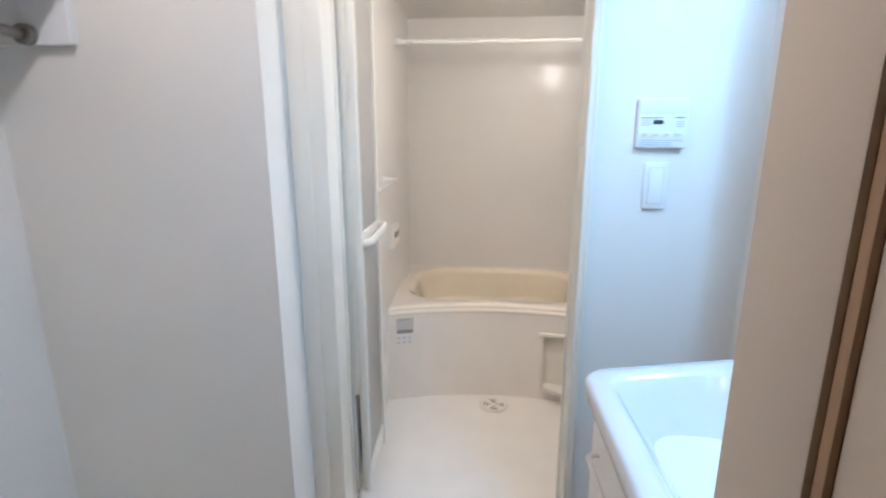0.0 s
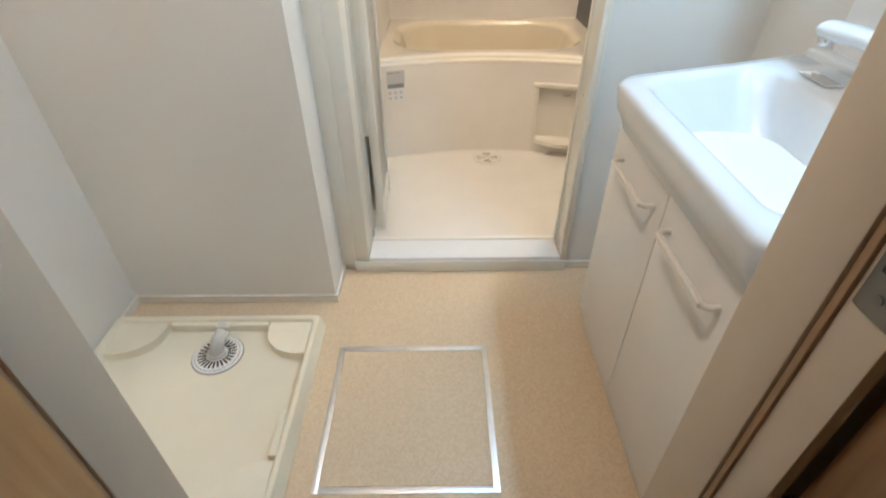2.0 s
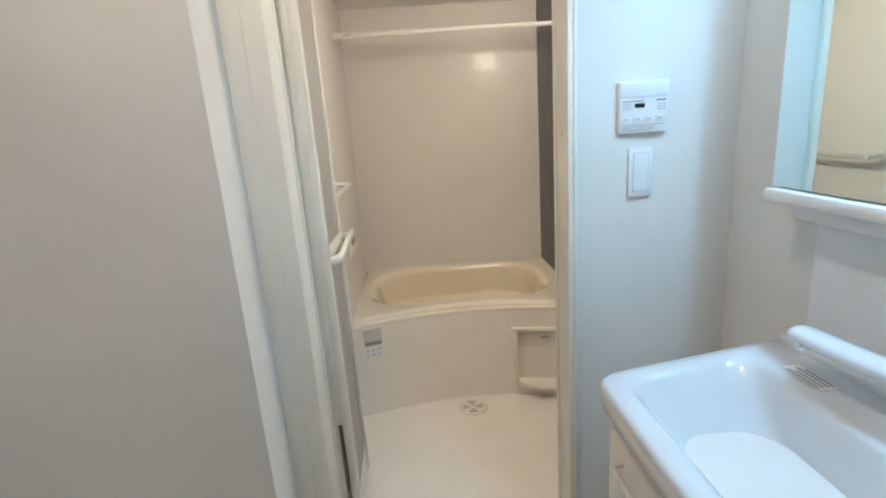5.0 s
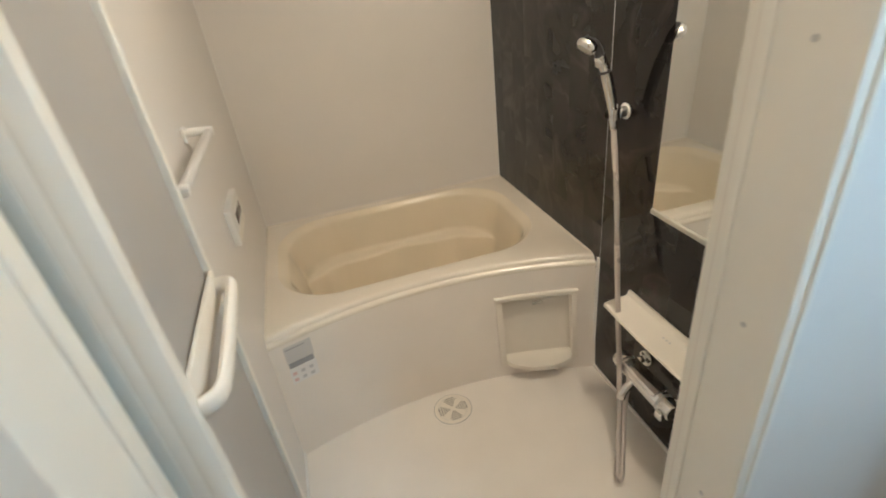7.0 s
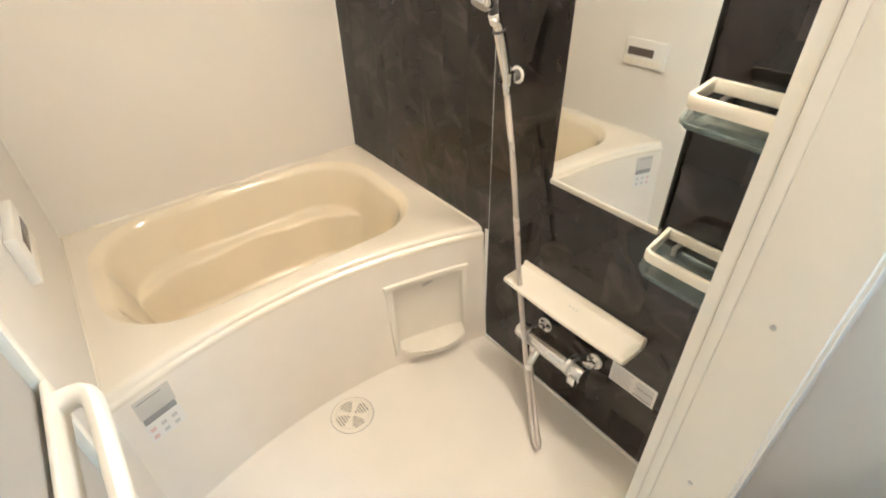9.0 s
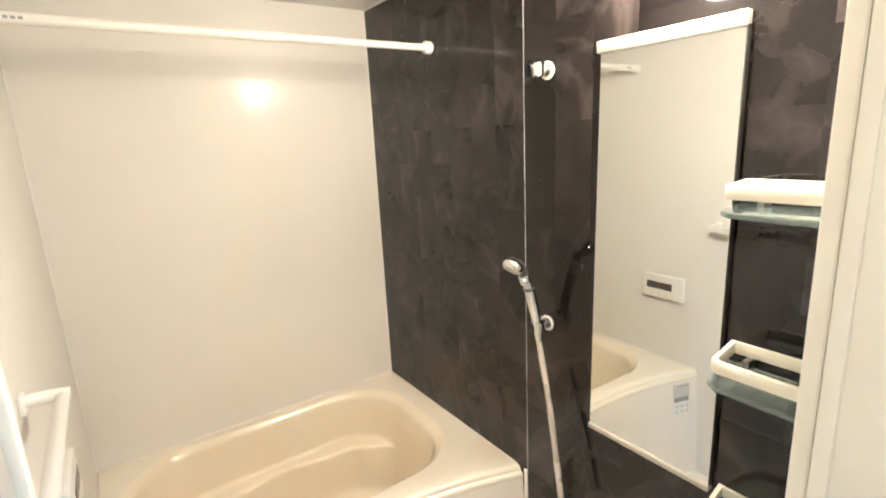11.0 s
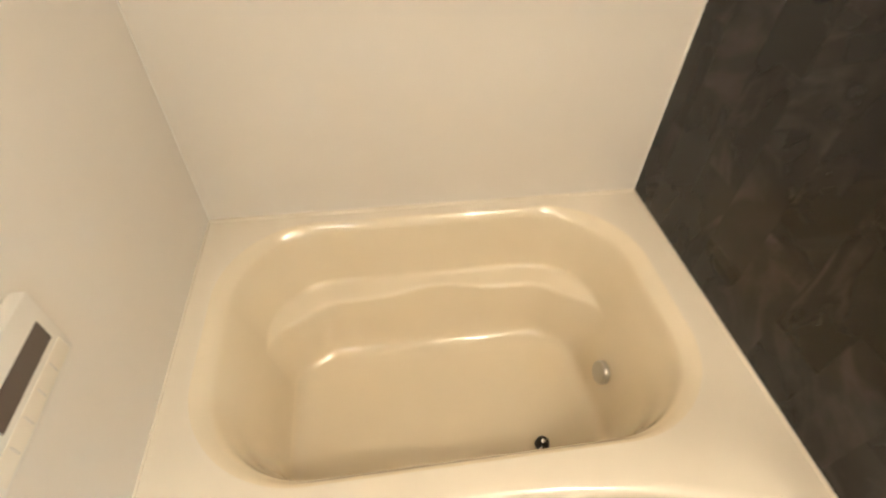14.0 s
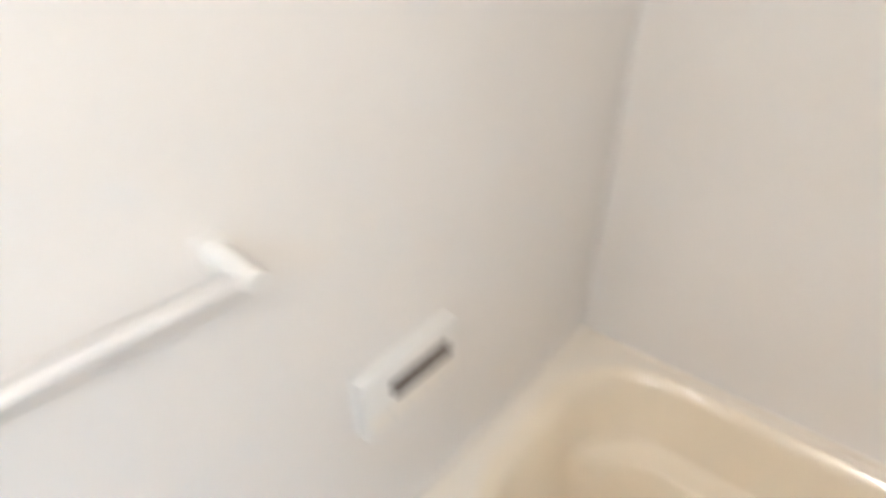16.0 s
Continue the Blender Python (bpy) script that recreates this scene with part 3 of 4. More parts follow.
# flat rim from the walls to the lip
cx, cy = 0.25, 2.48
outer = []
for x, y, z in rings[0]:
    dx, dy = x - cx, y - cy
    t = min(v for v in ((XL - cx) / dx if dx < 0 else 9, (XR - cx) / dx if dx > 0 else 9, (YB - cy) / dy if dy > 0 else 9) if v > 0)
    if dy < 0:
        for _ in range(30):
            q = (front(min(max(cx + dx * t, XL), XR)) + 0.050 - cy) / dy
            t = min(t, q) if cy + dy * t < front(min(max(cx + dx * t, XL), XR)) + 0.050 else t
    outer.append([cx + dx * t, cy + dy * t])
for corner in ((XL, YB), (XR, YB), (XL, front(XL) + 0.050), (XR, front(XR) + 0.050)):
    k = min(range(len(outer)), key=lambda i: (outer[i][0] - corner[0]) ** 2 + (outer[i][1] - corner[1]) ** 2)
    outer[k] = list(corner)
v0 = [rim_bm.verts.new((x, y, RIM - 0.001)) for x, y in outer]
vr = [v0] + [[rim_bm.verts.new(p) for p in ring] for ring in rings[:3]]
skin(rim_bm, vr)
part("rim", rim_bm, TUBWHITE, tub, "cream rim")
# front edge with its double moulding, and the apron
PROFILE = [(0.030, RIM - 0.001), (0.022, RIM - 0.0015), (0.014, RIM - 0.004), (0.009, RIM - 0.008), (0.007, RIM - 0.014), (0.006, RIM - 0.019), (0.003, RIM - 0.021), (-0.001, RIM - 0.023), (-0.004, RIM - 0.027), (-0.005, RIM - 0.033), (-0.004, RIM - 0.039), (0.0, RIM - 0.042)]
xs = [XL + (XR - XL) * k / 60 for k in range(61)]
bm = bmesh.new()
skin(bm, [[bm.verts.new((x, front(x) + lean(RIM) + d, z)) for x in xs] for d, z in PROFILE], closed=False)
part("front_edge", bm, TUBWHITE, tub, "cream double-stepped front edge")
NX0, NX1, NZ0, NZ1 = 0.490, 0.752, 0.046, 0.312       # recess for the soap tray
bm = bmesh.new()
for k in range(60):
    a, b = xs[k], xs[k + 1]
    spans = [(BZ - 0.02, RIM - 0.040)]
    if a > NX0 - 0.002 and b < NX1 + 0.002:
        spans = [(BZ - 0.02, NZ0), (NZ1, RIM - 0.040)]
    for z0, z1 in spans:
        bm.faces.new([bm.verts.new(p) for p in ((a, front(a) + lean(z0), z0), (b, front(b) + lean(z0), z0), (b, front(b) + lean(z1), z1), (a, front(a) + lean(z1), z1))])
bmesh.ops.remove_doubles(bm, verts=bm.verts, dist=0.0004)
part("apron", bm, APRON, tub, "cream curved apron panel")
inner = [x for x in xs if NX0 - 0.002 < x < NX1 + 0.002]
ex0, ex1 = inner[0], inner[-1]
recess = bmesh.new()
back = 0.030
skin(recess, [[recess.verts.new((x, front(x) + lean(z) + d, z)) for x in inner] for d, z in ((0.0, NZ0), (back, NZ0 + 0.004), (back, NZ1 - 0.004), (0.0, NZ1))], closed=False)
for x in (ex0, ex1):
    recess.faces.new([recess.verts.new((x, front(x) + lean(z) + d, z)) for d, z in ((0.0, NZ0), (back, NZ0 + 0.004), (back, NZ1 - 0.004), (0.0, NZ1))])
soap = part("soap_recess", recess, CREAMPL, tub, "cream recess")


def frame_bar(x0, x1, z0, z1, proud, name):
    n = 12
    pts = [x0 + (x1 - x0) * k / n for k in range(n + 1)]
    own = bmesh.new()
    loop = [(0.004, z0), (-proud * 0.7, z0), (-proud, z0 + 0.003), (-proud, z1 - 0.003), (-proud * 0.7, z1), (0.004, z1)]
    rr = [[own.verts.new((x, front(x) + lean(z) + d, z)) for d, z in loop] for x in pts]
    skin(own, rr)
    own.faces.new(rr[0])
    own.faces.new(rr[-1])
    part(name, own, CREAMPL, soap)


frame_bar(ex0 - 0.018, ex1 + 0.014, NZ1 - 0.004, NZ1 + 0.016, 0.010, "frame_top")
frame_bar(ex0 - 0.014, ex0 + 0.008, NZ0 - 0.02, NZ1 - 0.004, 0.005, "frame_side")
frame_bar(ex1 - 0.008, ex1 + 0.010, NZ0 - 0.02, NZ1 - 0.004, 0.005, "frame_side")
pts = []
for k in range(25):
    s = k / 24
    x = ex0 + 0.008 + (ex1 - ex0 - 0.016) * s
    pts.append((x, front(x) - 0.010 - 0.062 * math.sin(math.pi * s) ** 0.6))
pts += [(ex1 - 0.008, front(ex1) + 0.018), (ex0 + 0.008, front(ex0) + 0.018)]
part("soap_tray", slab(pts, 0.030, 0.048, 0.005), CREAMPL, soap, "half-moon cream tray")
# small grey print on the recess back, built as a thin block
part("recess_print", block(0.622, 0.664, front(0.64) + 0.030, front(0.64) + 0.0365, 0.262, 0.270, 0.002), RAILGREY, soap, "small line of grey print in the recess")
part("foot", rod((0.69, front(0.69) - 0.012, BZ), (0.69, front(0.69) - 0.012, 0.031), 0.008), CREAMPL, soap)
# drain, circulation port, plug
part("drain_outline", rod((0.253, 2.283, 0.0695), (0.253, 2.283, 0.0708), 0.0318, seg=32), PALEINK, tub)
drain = part("drain", rod((0.253, 2.283, 0.0700), (0.253, 2.283, 0.0755), 0.030, seg=32, bevel=0.002), CREAMPL, tub, "round cream drain with a steel cross")
part("drain_hole", rod((0.253, 2.283, 0.0750), (0.253, 2.283, 0.0762), 0.0150, seg=24), HOLE, drain)
bm = block(0.238, 0.268, 2.2815, 2.2845, 0.0775, 0.0795, 0.0008)
block(0.2515, 0.2545, 2.268, 2.298, 0.0775, 0.0795, 0.0008, bm=bm)
bmesh.ops.rotate(bm, verts=bm.verts, cent=(0.253, 2.283, 0.078), matrix=Matrix.Rotation(radians(40), 3, "Z"))
part("drain_cross", bm, STEEL, drain)
port = part("circulation_port", rod((0.690, 2.462, 0.172), (0.655, 2.462, 0.179), 0.030, seg=36, bevel=0.002), STEEL, tub, "round satin circulation port")
part("port_cover", rod((0.656, 2.462, 0.1788), (0.6525, 2.462, 0.1795), 0.0275, seg=36, bevel=0.001), RAILGREY, port)
plug = part("plug", rod((0.489, 2.342, 0.0710), (0.489, 2.342, 0.092), 0.0185, 0.0155, seg=28, bevel=0.004), RUBBER, tub, "black rubber plug")
part("plug_cap", rod((0.489, 2.342, 0.091), (0.489, 2.342, 0.096), 0.006, seg=20, bevel=0.002), CHROME, plug)
part("chain", tube(smooth_path([(0.484, 2.330, 0.090), (0.44, 2.308, 0.075), (0.38, 2.278, 0.074), (0.34, 2.258, 0.083), (0.31, 2.248, 0.105)], 8), 0.0022, 8), STEEL, tub, "fine steel plug chain")


def sheet_on_apron(x0, x1, z0, z1, proud, name, mat, parent, label=""):
    own = bmesh.new()
    pts = [x0 + (x1 - x0) * k / 6 for k in range(7)]
    loop = [(0.001, z0), (-proud, z0), (-proud, z1), (0.001, z1)]
    rr = [[own.verts.new((x, front(x) + lean(z) + d, z)) for d, z in loop] for x in pts]
    skin(own, rr)
    own.faces.new(rr[0])
    own.faces.new(rr[-1])
    return part(name, own, mat, parent, label)


note = sheet_on_apron(-0.236, -0.152, 0.342, 0.402, 0.0010, "sticker", STICKERGREY, tub, "grey and white printed sticker")
sheet_on_apron(-0.233, -0.156, 0.322, 0.341, 0.0012, "warning_bar", INK, note)
low = sheet_on_apron(-0.236, -0.152, 0.262, 0.321, 0.0010, "lower_sticker", STICKER, note)
for k in range(5):
    sheet_on_apron(-0.230, -0.230 + (0.070 if k % 2 else 0.058), 0.350 + 0.010 * k, 0.353 + 0.010 * k, 0.0018, "text_line", PALEINK if k < 4 else INK, note)
for k in range(6):
    x0 = -0.230 + (k % 3) * 0.026
    z0 = 0.270 + (k // 3) * 0.024
    sheet_on_apron(x0, x0 + 0.013, z0, z0 + 0.011, 0.0018, "pictogram", (REDINK, PALEINK, PALEINK)[k % 3], note)

# floor drain
fd = thing("floor_drain", "round cream floor drain with a slotted grating", "drain")
DX, DY = 0.255, 1.982
part("ring", rod((DX, DY, BZ - 0.004), (DX, DY, BZ + 0.002), 0.072, seg=48, bevel=0.001), BFLOOR, fd)
part("groove", rod((DX, DY, BZ + 0.0015), (DX, DY, BZ + 0.0024), 0.0690, seg=48), INK, fd)
part("plate", rod((DX, DY, BZ + 0.002), (DX, DY, BZ + 0.004), 0.0672, seg=48, bevel=0.0008), CREAMPL, fd)
part("inner_groove", rod((DX, DY, BZ + 0.0038), (DX, DY, BZ + 0.0042), 0.0535, seg=48), STEEL, fd)
part("grate", rod((DX, DY, BZ + 0.0038), (DX, DY, BZ + 0.0046), 0.0520, seg=48), CREAMPL, fd)
for q in range(4):
    for k in range(5):
        a = radians(90 * q + 45)
        d = 0.010 + 0.0085 * k
        half = 0.006 + 0.0052 * k if k < 4 else 0.017
        own = block(-half, half, -0.0015, 0.0015, BZ + 0.0042, BZ + 0.0051)
        bmesh.ops.transform(own, matrix=Matrix.Translation((DX, DY, 0)) @ Matrix.Rotation(radians(90 * q), 4, "Z") @ Matrix.Translation((0, d + 0.004, 0)), verts=own.verts)
        part("slot", own, GRATE, fd)

# ---- bathroom: things on the slate wall ----
mir = thing("bath_mirror", "tall frameless bathroom mirror with cream top and bottom rails", "mirror")
bm = block(XR - 0.008, XR - 0.002, 1.439, 1.738, 0.745, 1.632)
for v in bm.verts:
    v.co.x += (v.co.z - 1.19) * 0.012      # leans back very slightly
part("glass", bm, MIRROR, mir)
part("edge", block(XR - 0.0125, XR - 0.0005, 1.4365, 1.439, 0.745, 1.632), HOLE, mir)
part("top_rail", block(XR - 0.016, XR, 1.436, 1.741, 1.630, 1.655, 0.003), RAILGREY, mir)
part("bottom_rail", block(XR - 0.018, XR, 1.436, 1.741, 0.732, 0.746, 0.003), RAILGREY, mir)


def wall_tray(z):
    """Cream tray frame over a green glass plate, on the slate wall."""
    t = thing("corner_shelf", "cream tray frame over a green glass shelf plate", "shelf", "bathroom wall shelves")
    yb0, yb1 = 1.19, 1.424
    out = [(XR - 0.001, yb0), (XR - 0.001, yb1), (XR - 0.106, yb1 - 0.016), (XR - 0.115, yb1 - 0.028), (XR - 0.115, yb0)]
    inn = [(XR - 0.009, yb0 + 0.008), (XR - 0.009, yb1 - 0.011), (XR - 0.100, yb1 - 0.024), (XR - 0.106, yb1 - 0.033), (XR - 0.106, yb0 + 0.008)]
    own = bmesh.new()
    lo = [own.verts.new((x, y, z - 0.012)) for x, y in out]
    ho = [own.verts.new((x, y, z + 0.012)) for x, y in out]
    hi = [own.verts.new((x, y, z + 0.012)) for x, y in inn]
    li = [own.verts.new((x, y, z - 0.012)) for x, y in inn]
    skin(own, [lo, ho, hi, li, lo])
    bmesh.ops.bevel(own, geom=[e for e in own.edges if abs(e.verts[0].co.z - e.verts[1].co.z) < 1e-6], offset=0.0025, segments=2, profile=0.5, affect="EDGES")
    part("tray_frame", own, CREAMPL, t)
    gl = [(XR - 0.002, yb0), (XR - 0.002, yb1 + 0.004), (XR - 0.07, yb1), (XR - 0.108, yb1 - 0.012), (XR - 0.126, yb1 - 0.034), (XR - 0.130, yb0)]
    part("glass_plate", slab(gl, z - 0.040, z - 0.032, 0.001), GREENGLASS, t, "green glass plate")
    for y in (1.235, 1.385):
        part("bracket", block(XR - 0.03, XR - 0.001, y - 0.006, y + 0.006, z - 0.034, z - 0.011, 0.002), DARKPIPE, t)
    return t


for z in (1.364, 1.060, 0.745):
    wall_tray(z)

counter = thing("shower_counter", "cream narrow shelf board above the shower mixer", "shelf")
own = bmesh.new()
prof = [(0.0, 0.000), (0.0, 0.034), (0.008, 0.036), (0.014, 0.022), (0.026, 0.018), (0.080, 0.016), (0.092, 0.012), (0.094, 0.004), (0.088, 0.0)]
ys = [1.392, 1.396] + [1.42 + 0.01 * k for k in range(37)] + [1.806, 1.810]
rr = []
for k, y in enumerate(ys):
    pull = 0.006 if k in (0, len(ys) - 1) else 0.0
    bow = 0.006 * math.sin(math.pi * (y - 1.392) / 0.418)
    rr.append([own.verts.new((XR - 0.001 - max(0, d - pull) - (bow if d > 0.05 else 0), y, 0.402 + z * (1 - pull * 20))) for d, z in prof])
skin(own, rr)
own.faces.new(rr[0])
own.faces.new(rr[-1])
part("board", own, CREAMPL, counter)
for k in range(3):
    part("mark", block(XR - 0.045, XR - 0.037, 1.575 + 0.012 * k, 1.580 + 0.012 * k, 0.4188, 0.4196), PALEINK, counter)

mixer = thing("shower_mixer", "chrome thermostatic shower mixer tap", "tap")
MX, MZ = 0.762, 0.236
bm = rod((MX, 1.545, MZ), (MX, 1.710, MZ), 0.0285, seg=32, bevel=0.003)
part("body", bm, CHROME, mixer)
part("top_plate", block(MX - 0.027, MX + 0.024, 1.556, 1.700, MZ + 0.016, MZ + 0.0315, 0.005, 3), CHROME, mixer, "flat chrome top plate")
part("spout", tube(smooth_path([(MX - 0.010, 1.655, MZ - 0.012), (MX - 0.034, 1.655, MZ - 0.028), (MX - 0.050, 1.655, MZ - 0.048), (MX - 0.054, 1.655, MZ - 0.066)], 6), 0.0125, 16), CHROME, mixer, "short chrome spout")
part("temperature_knob", rod((MX, 1.712, MZ), (MX, 1.750, MZ), 0.0290, 0.0265, seg=28, bevel=0.004), CHROME, mixer)
part("collar", rod((MX, 1.706, MZ), (MX, 1.713, MZ), 0.0300, seg=28), STEEL, mixer)
part("flow_knob", rod((MX, 1.500, MZ), (MX, 1.540, MZ), 0.0265, 0.0290, seg=28, bevel=0.004), CHROME, mixer)
part("collar", rod((MX, 1.539, MZ), (MX, 1.546, MZ), 0.0300, seg=28), STEEL, mixer)
part("lever", block(MX - 0.041, MX - 0.022, 1.505, 1.530, MZ - 0.020, MZ + 0.006, 0.004), CHROME, mixer)
for y, y2 in ((1.700, 1.685), (1.512, 1.565)):
    part("wall_flange", rod((XR - 0.001, y, MZ + 0.012), (XR - 0.013, y, MZ + 0.012), 0.028, 0.023, seg=28, bevel=0.003), CHROME, mixer)
    part("offset_arm", tube(smooth_path([(XR - 0.010, y, MZ + 0.012), (XR - 0.026, y, MZ + 0.012), (XR - 0.036, (y + y2) / 2, MZ), (MX + 0.01, y2, MZ)], 6), 0.012, 14), CHROME, mixer)
part("outlet", rod((MX, 1.690, MZ - 0.018), (MX, 1.690, MZ - 0.055), 0.012, seg=20, bevel=0.002), CHROME, mixer)

shower = thing("hand_shower", "chrome hand shower with a pale grey hose in its holder", "shower")
HPTS = smooth_path([(0.777, 1.884, 0.955), (0.769, 1.884, 1.000), (0.752, 1.884, 1.060), (0.738, 1.884, 1.100), (0.722, 1.884, 1.130)], 8)
part("grip", tube(HPTS, lambda s: 0.0110 + 0.0035 * math.sin(math.pi * min(1, s * 1.15)), 18), CHROME, shower)
hd = (Vector((-0.62, 0.0, -0.78))).normalized()
c0 = Vector((0.690, 1.884, 1.152))
own = bmesh.new()
bmesh.ops.create_uvsphere(own, u_segments=32, v_segments=16, radius=1)
turn = hd.to_track_quat("Z", "Y").to_matrix()
for v in own.verts:
    v.co = c0 + turn @ Vector((v.co.x * 0.027, v.co.y * 0.027, max(-0.015, min(0.011, v.co.z * 0.019))))
part("head", own, CHROME, shower, "small oval chrome head")
part("spray_face", rod(c0 + hd * 0.0105, c0 + hd * 0.0125, 0.0215, 0.0205, seg=32), STEEL, shower)
part("back_shell", rod(c0 - hd * 0.019, c0 - hd * 0.0140, 0.014, 0.019, seg=28, bevel=0.002), DARKNECK, shower, "black back shell of the head")
part("neck", tube(smooth_path([(0.726, 1.884, 1.122), (0.719, 1.884, 1.140), (0.708, 1.884, 1.154), (0.701, 1.884, 1.160)], 6), 0.0120, 18), DARKNECK, shower, "black neck")
part("switch", rod((0.733, 1.884, 1.104), (0.725, 1.884, 1.124), 0.0150, 0.0140, seg=24, bevel=0.003), CHROME, shower, "chrome spray switch collar")
part("switch_button", rod((0.722, 1.877, 1.108), (0.714, 1.874, 1.105), 0.009, seg=16, bevel=0.002), STEEL, shower)
part("grip_ring", rod((0.7440, 1.884, 1.0820), (0.7420, 1.884, 1.0875), 0.0148, seg=24), DARKNECK, shower)
HOSEPTS = smooth_path([(0.777, 1.884, 0.955), (0.777, 1.875, 0.90), (0.768, 1.835, 0.76), (0.757, 1.800, 0.62), (0.745, 1.755, 0.42), (0.722, 1.690, 0.22), (0.672, 1.600, 0.06), (0.634, 1.545, 0.008), (0.624, 1.522, 0.000), (0.636, 1.527, 0.004), (0.682, 1.592, 0.046), (0.722, 1.652, 0.112), (0.752, 1.684, 0.165), (0.762, 1.690, 0.190)], 10)
part("hose", tube(HOSEPTS, lambda s: 0.0080 + 0.0004 * math.sin(s * 900), 12), HOSE, shower, "pale grey shower hose")
part("hose_nut", rod((0.777, 1.884, 0.958), (0.777, 1.880, 0.930), 0.0115, 0.010, seg=18, bevel=0.002), CHROME, shower)


def shower_holder(z):
    h = thing("shower_holder", "chrome shower holder with a pale ring on the slate wall", "holder", "shower holders")
    part("base", rod((XR - 0.001, 1.884, z), (XR - 0.034, 1.884, z), 0.0140, seg=28, bevel=0.003), DARKPIPE, h)
    part("ring", rod((XR - 0.012, 1.884, z), (XR - 0.0145, 1.884, z), 0.0215, seg=32, bevel=0.001), PLASTIC, h, "pale plastic ring")
    own = bmesh.new()
    n = 20
    lo, hi, li, hi2 = [], [], [], []
    for k in range(n + 1):
        a = radians(-150 + 300 * k / n)
        for lst, r, dz in ((lo, 0.020, -0.014), (hi, 0.020, 0.014), (hi2, 0.014, 0.014), (li, 0.014, -0.014)):
            lst.append(own.verts.new((XR - 0.050 + r * math.cos(a), 1.884 + r * math.sin(a), z + dz)))
    skin(own, [lo, hi, hi2, li, lo], closed=False)
    part("fork", own, CHROME, h)
    return h


shower_holder(0.972)
shower_holder(1.615)

lab = thing("notice_sticker", "white printed care notice on the slate wall", "sticker")
part("sheet", block(XR - 0.0012, XR, 1.325, 1.462, 0.222, 0.292), STICKER, lab)
for k in range(7):
    part("text_line", block(XR - 0.0018, XR - 0.001, 1.395 + 0.004 * (k % 3), 1.457, 0.229 + 0.0085 * k, 0.2325 + 0.0085 * k), PALEINK, lab)
for k in range(6):
    part("text_line", block(XR - 0.0018, XR - 0.001, 1.332, 1.386 - 0.005 * (k % 2), 0.229 + 0.0095 * k, 0.234 + 0.0095 * k), INK if k % 3 == 0 else PALEINK, lab)

# ---- bathroom: lamp, ceiling unit, drying rod ----
lamp = thing("wall_lamp", "glowing warm globe lamp above the bathroom mirror", "lamp")
part("base", rod((XR - 0.001, 1.528, 1.787), (XR - 0.024, 1.528, 1.787), 0.070, seg=40, bevel=0.004), PLASTIC, lamp)
bm = bmesh.new()
bmesh.ops.create_uvsphere(bm, u_segments=36, v_segments=20, radius=1)
for v in bm.verts:
    v.co = Vector((XR - 0.080 + v.co.x * 0.072, 1.525 + v.co.y * 0.095, 1.787 + v.co.z * 0.088))
part("globe", bm, BATHGLOW, lamp, "opal glass globe, lit")

vent = thing("ceiling_vent", "cream ceiling ventilation unit with a raised louvre bar", "vent")
part("housing", block(0.045, 0.46, 1.55, 2.06, BC - 0.014, BC, 0.004), BCEIL, vent)
part("louvre_bar", block(0.050, 0.455, 1.99, 2.12, BC - 0.050, BC - 0.013, 0.006), WHITE, vent, "white raised bar")

rail = thing("drying_rod", "white drying rod between the bathroom walls", "rod")
RY, RZ = 2.396, 1.749
part("outer_tube", rod((XL + 0.02, RY, RZ), (0.36, RY, RZ), 0.0125), PLASTIC, rail)
part("inner_tube", rod((0.36, RY, RZ), (XR - 0.02, RY, RZ), 0.0105), PLASTIC, rail)
for x0, x1 in ((XL, XL + 0.026), (XR - 0.026, XR)):
    part("end_cap", rod((x0, RY, RZ), (x1, RY, RZ), 0.019, seg=28, bevel=0.004), PLASTIC, rail)
for k in range(3):
    part("print", block(XL + 0.06 + 0.012 * k, XL + 0.068 + 0.012 * k, RY - 0.0128, RY - 0.0118, RZ - 0.003, RZ + 0.003), INK, rail)

# ---- bathroom: towel bar and remote on the west wall ----
bar = thing("towel_bar", "white bathroom towel bar with cream end brackets", "towel bar")
BX, BZZ = XL + 0.055, 1.090
part("bar", rod((BX + 0.001, 1.598, BZZ - 0.002), (BX + 0.001, 1.985, BZZ - 0.002), 0.0105), BARGREY, bar, "satin grey bar")
for y in (1.598, 1.985):
    bm = tube(smooth_path([(XL, y, BZZ + 0.004), (XL + 0.03, y, BZZ + 0.004), (BX + 0.012, y, BZZ)], 6), lambda s: 0.0115 - 0.0005 * s, 14, squash=0.9)
    block(XL, XL + 0.010, y - 0.013, y + 0.013, BZZ - 0.016, BZZ + 0.018, 0.004, bm=bm)
    part("bracket", bm, PLASTIC, bar)

remote = thing("bath_remote", "white water-heater remote with a dark display", "remote")
part("case", block(XL, XL + 0.020, 2.100, 2.290, 0.738, 0.845, 0.004), PLASTIC, remote)
part("display", block(XL + 0.0195, XL + 0.0206, 2.152, 2.272, 0.780, 0.812, 0.0004), DISPLAY, remote)
part("keypad", block(XL + 0.0195, XL + 0.0208, 2.112, 2.280, 0.744, 0.770, 0.001), CREAMPL, remote)
for k in range(4):
    part("key_gap", block(XL + 0.0200, XL + 0.0211, 2.1455 + 0.033 * k, 2.1470 + 0.033 * k, 0.748, 0.766), PALEINK, remote)

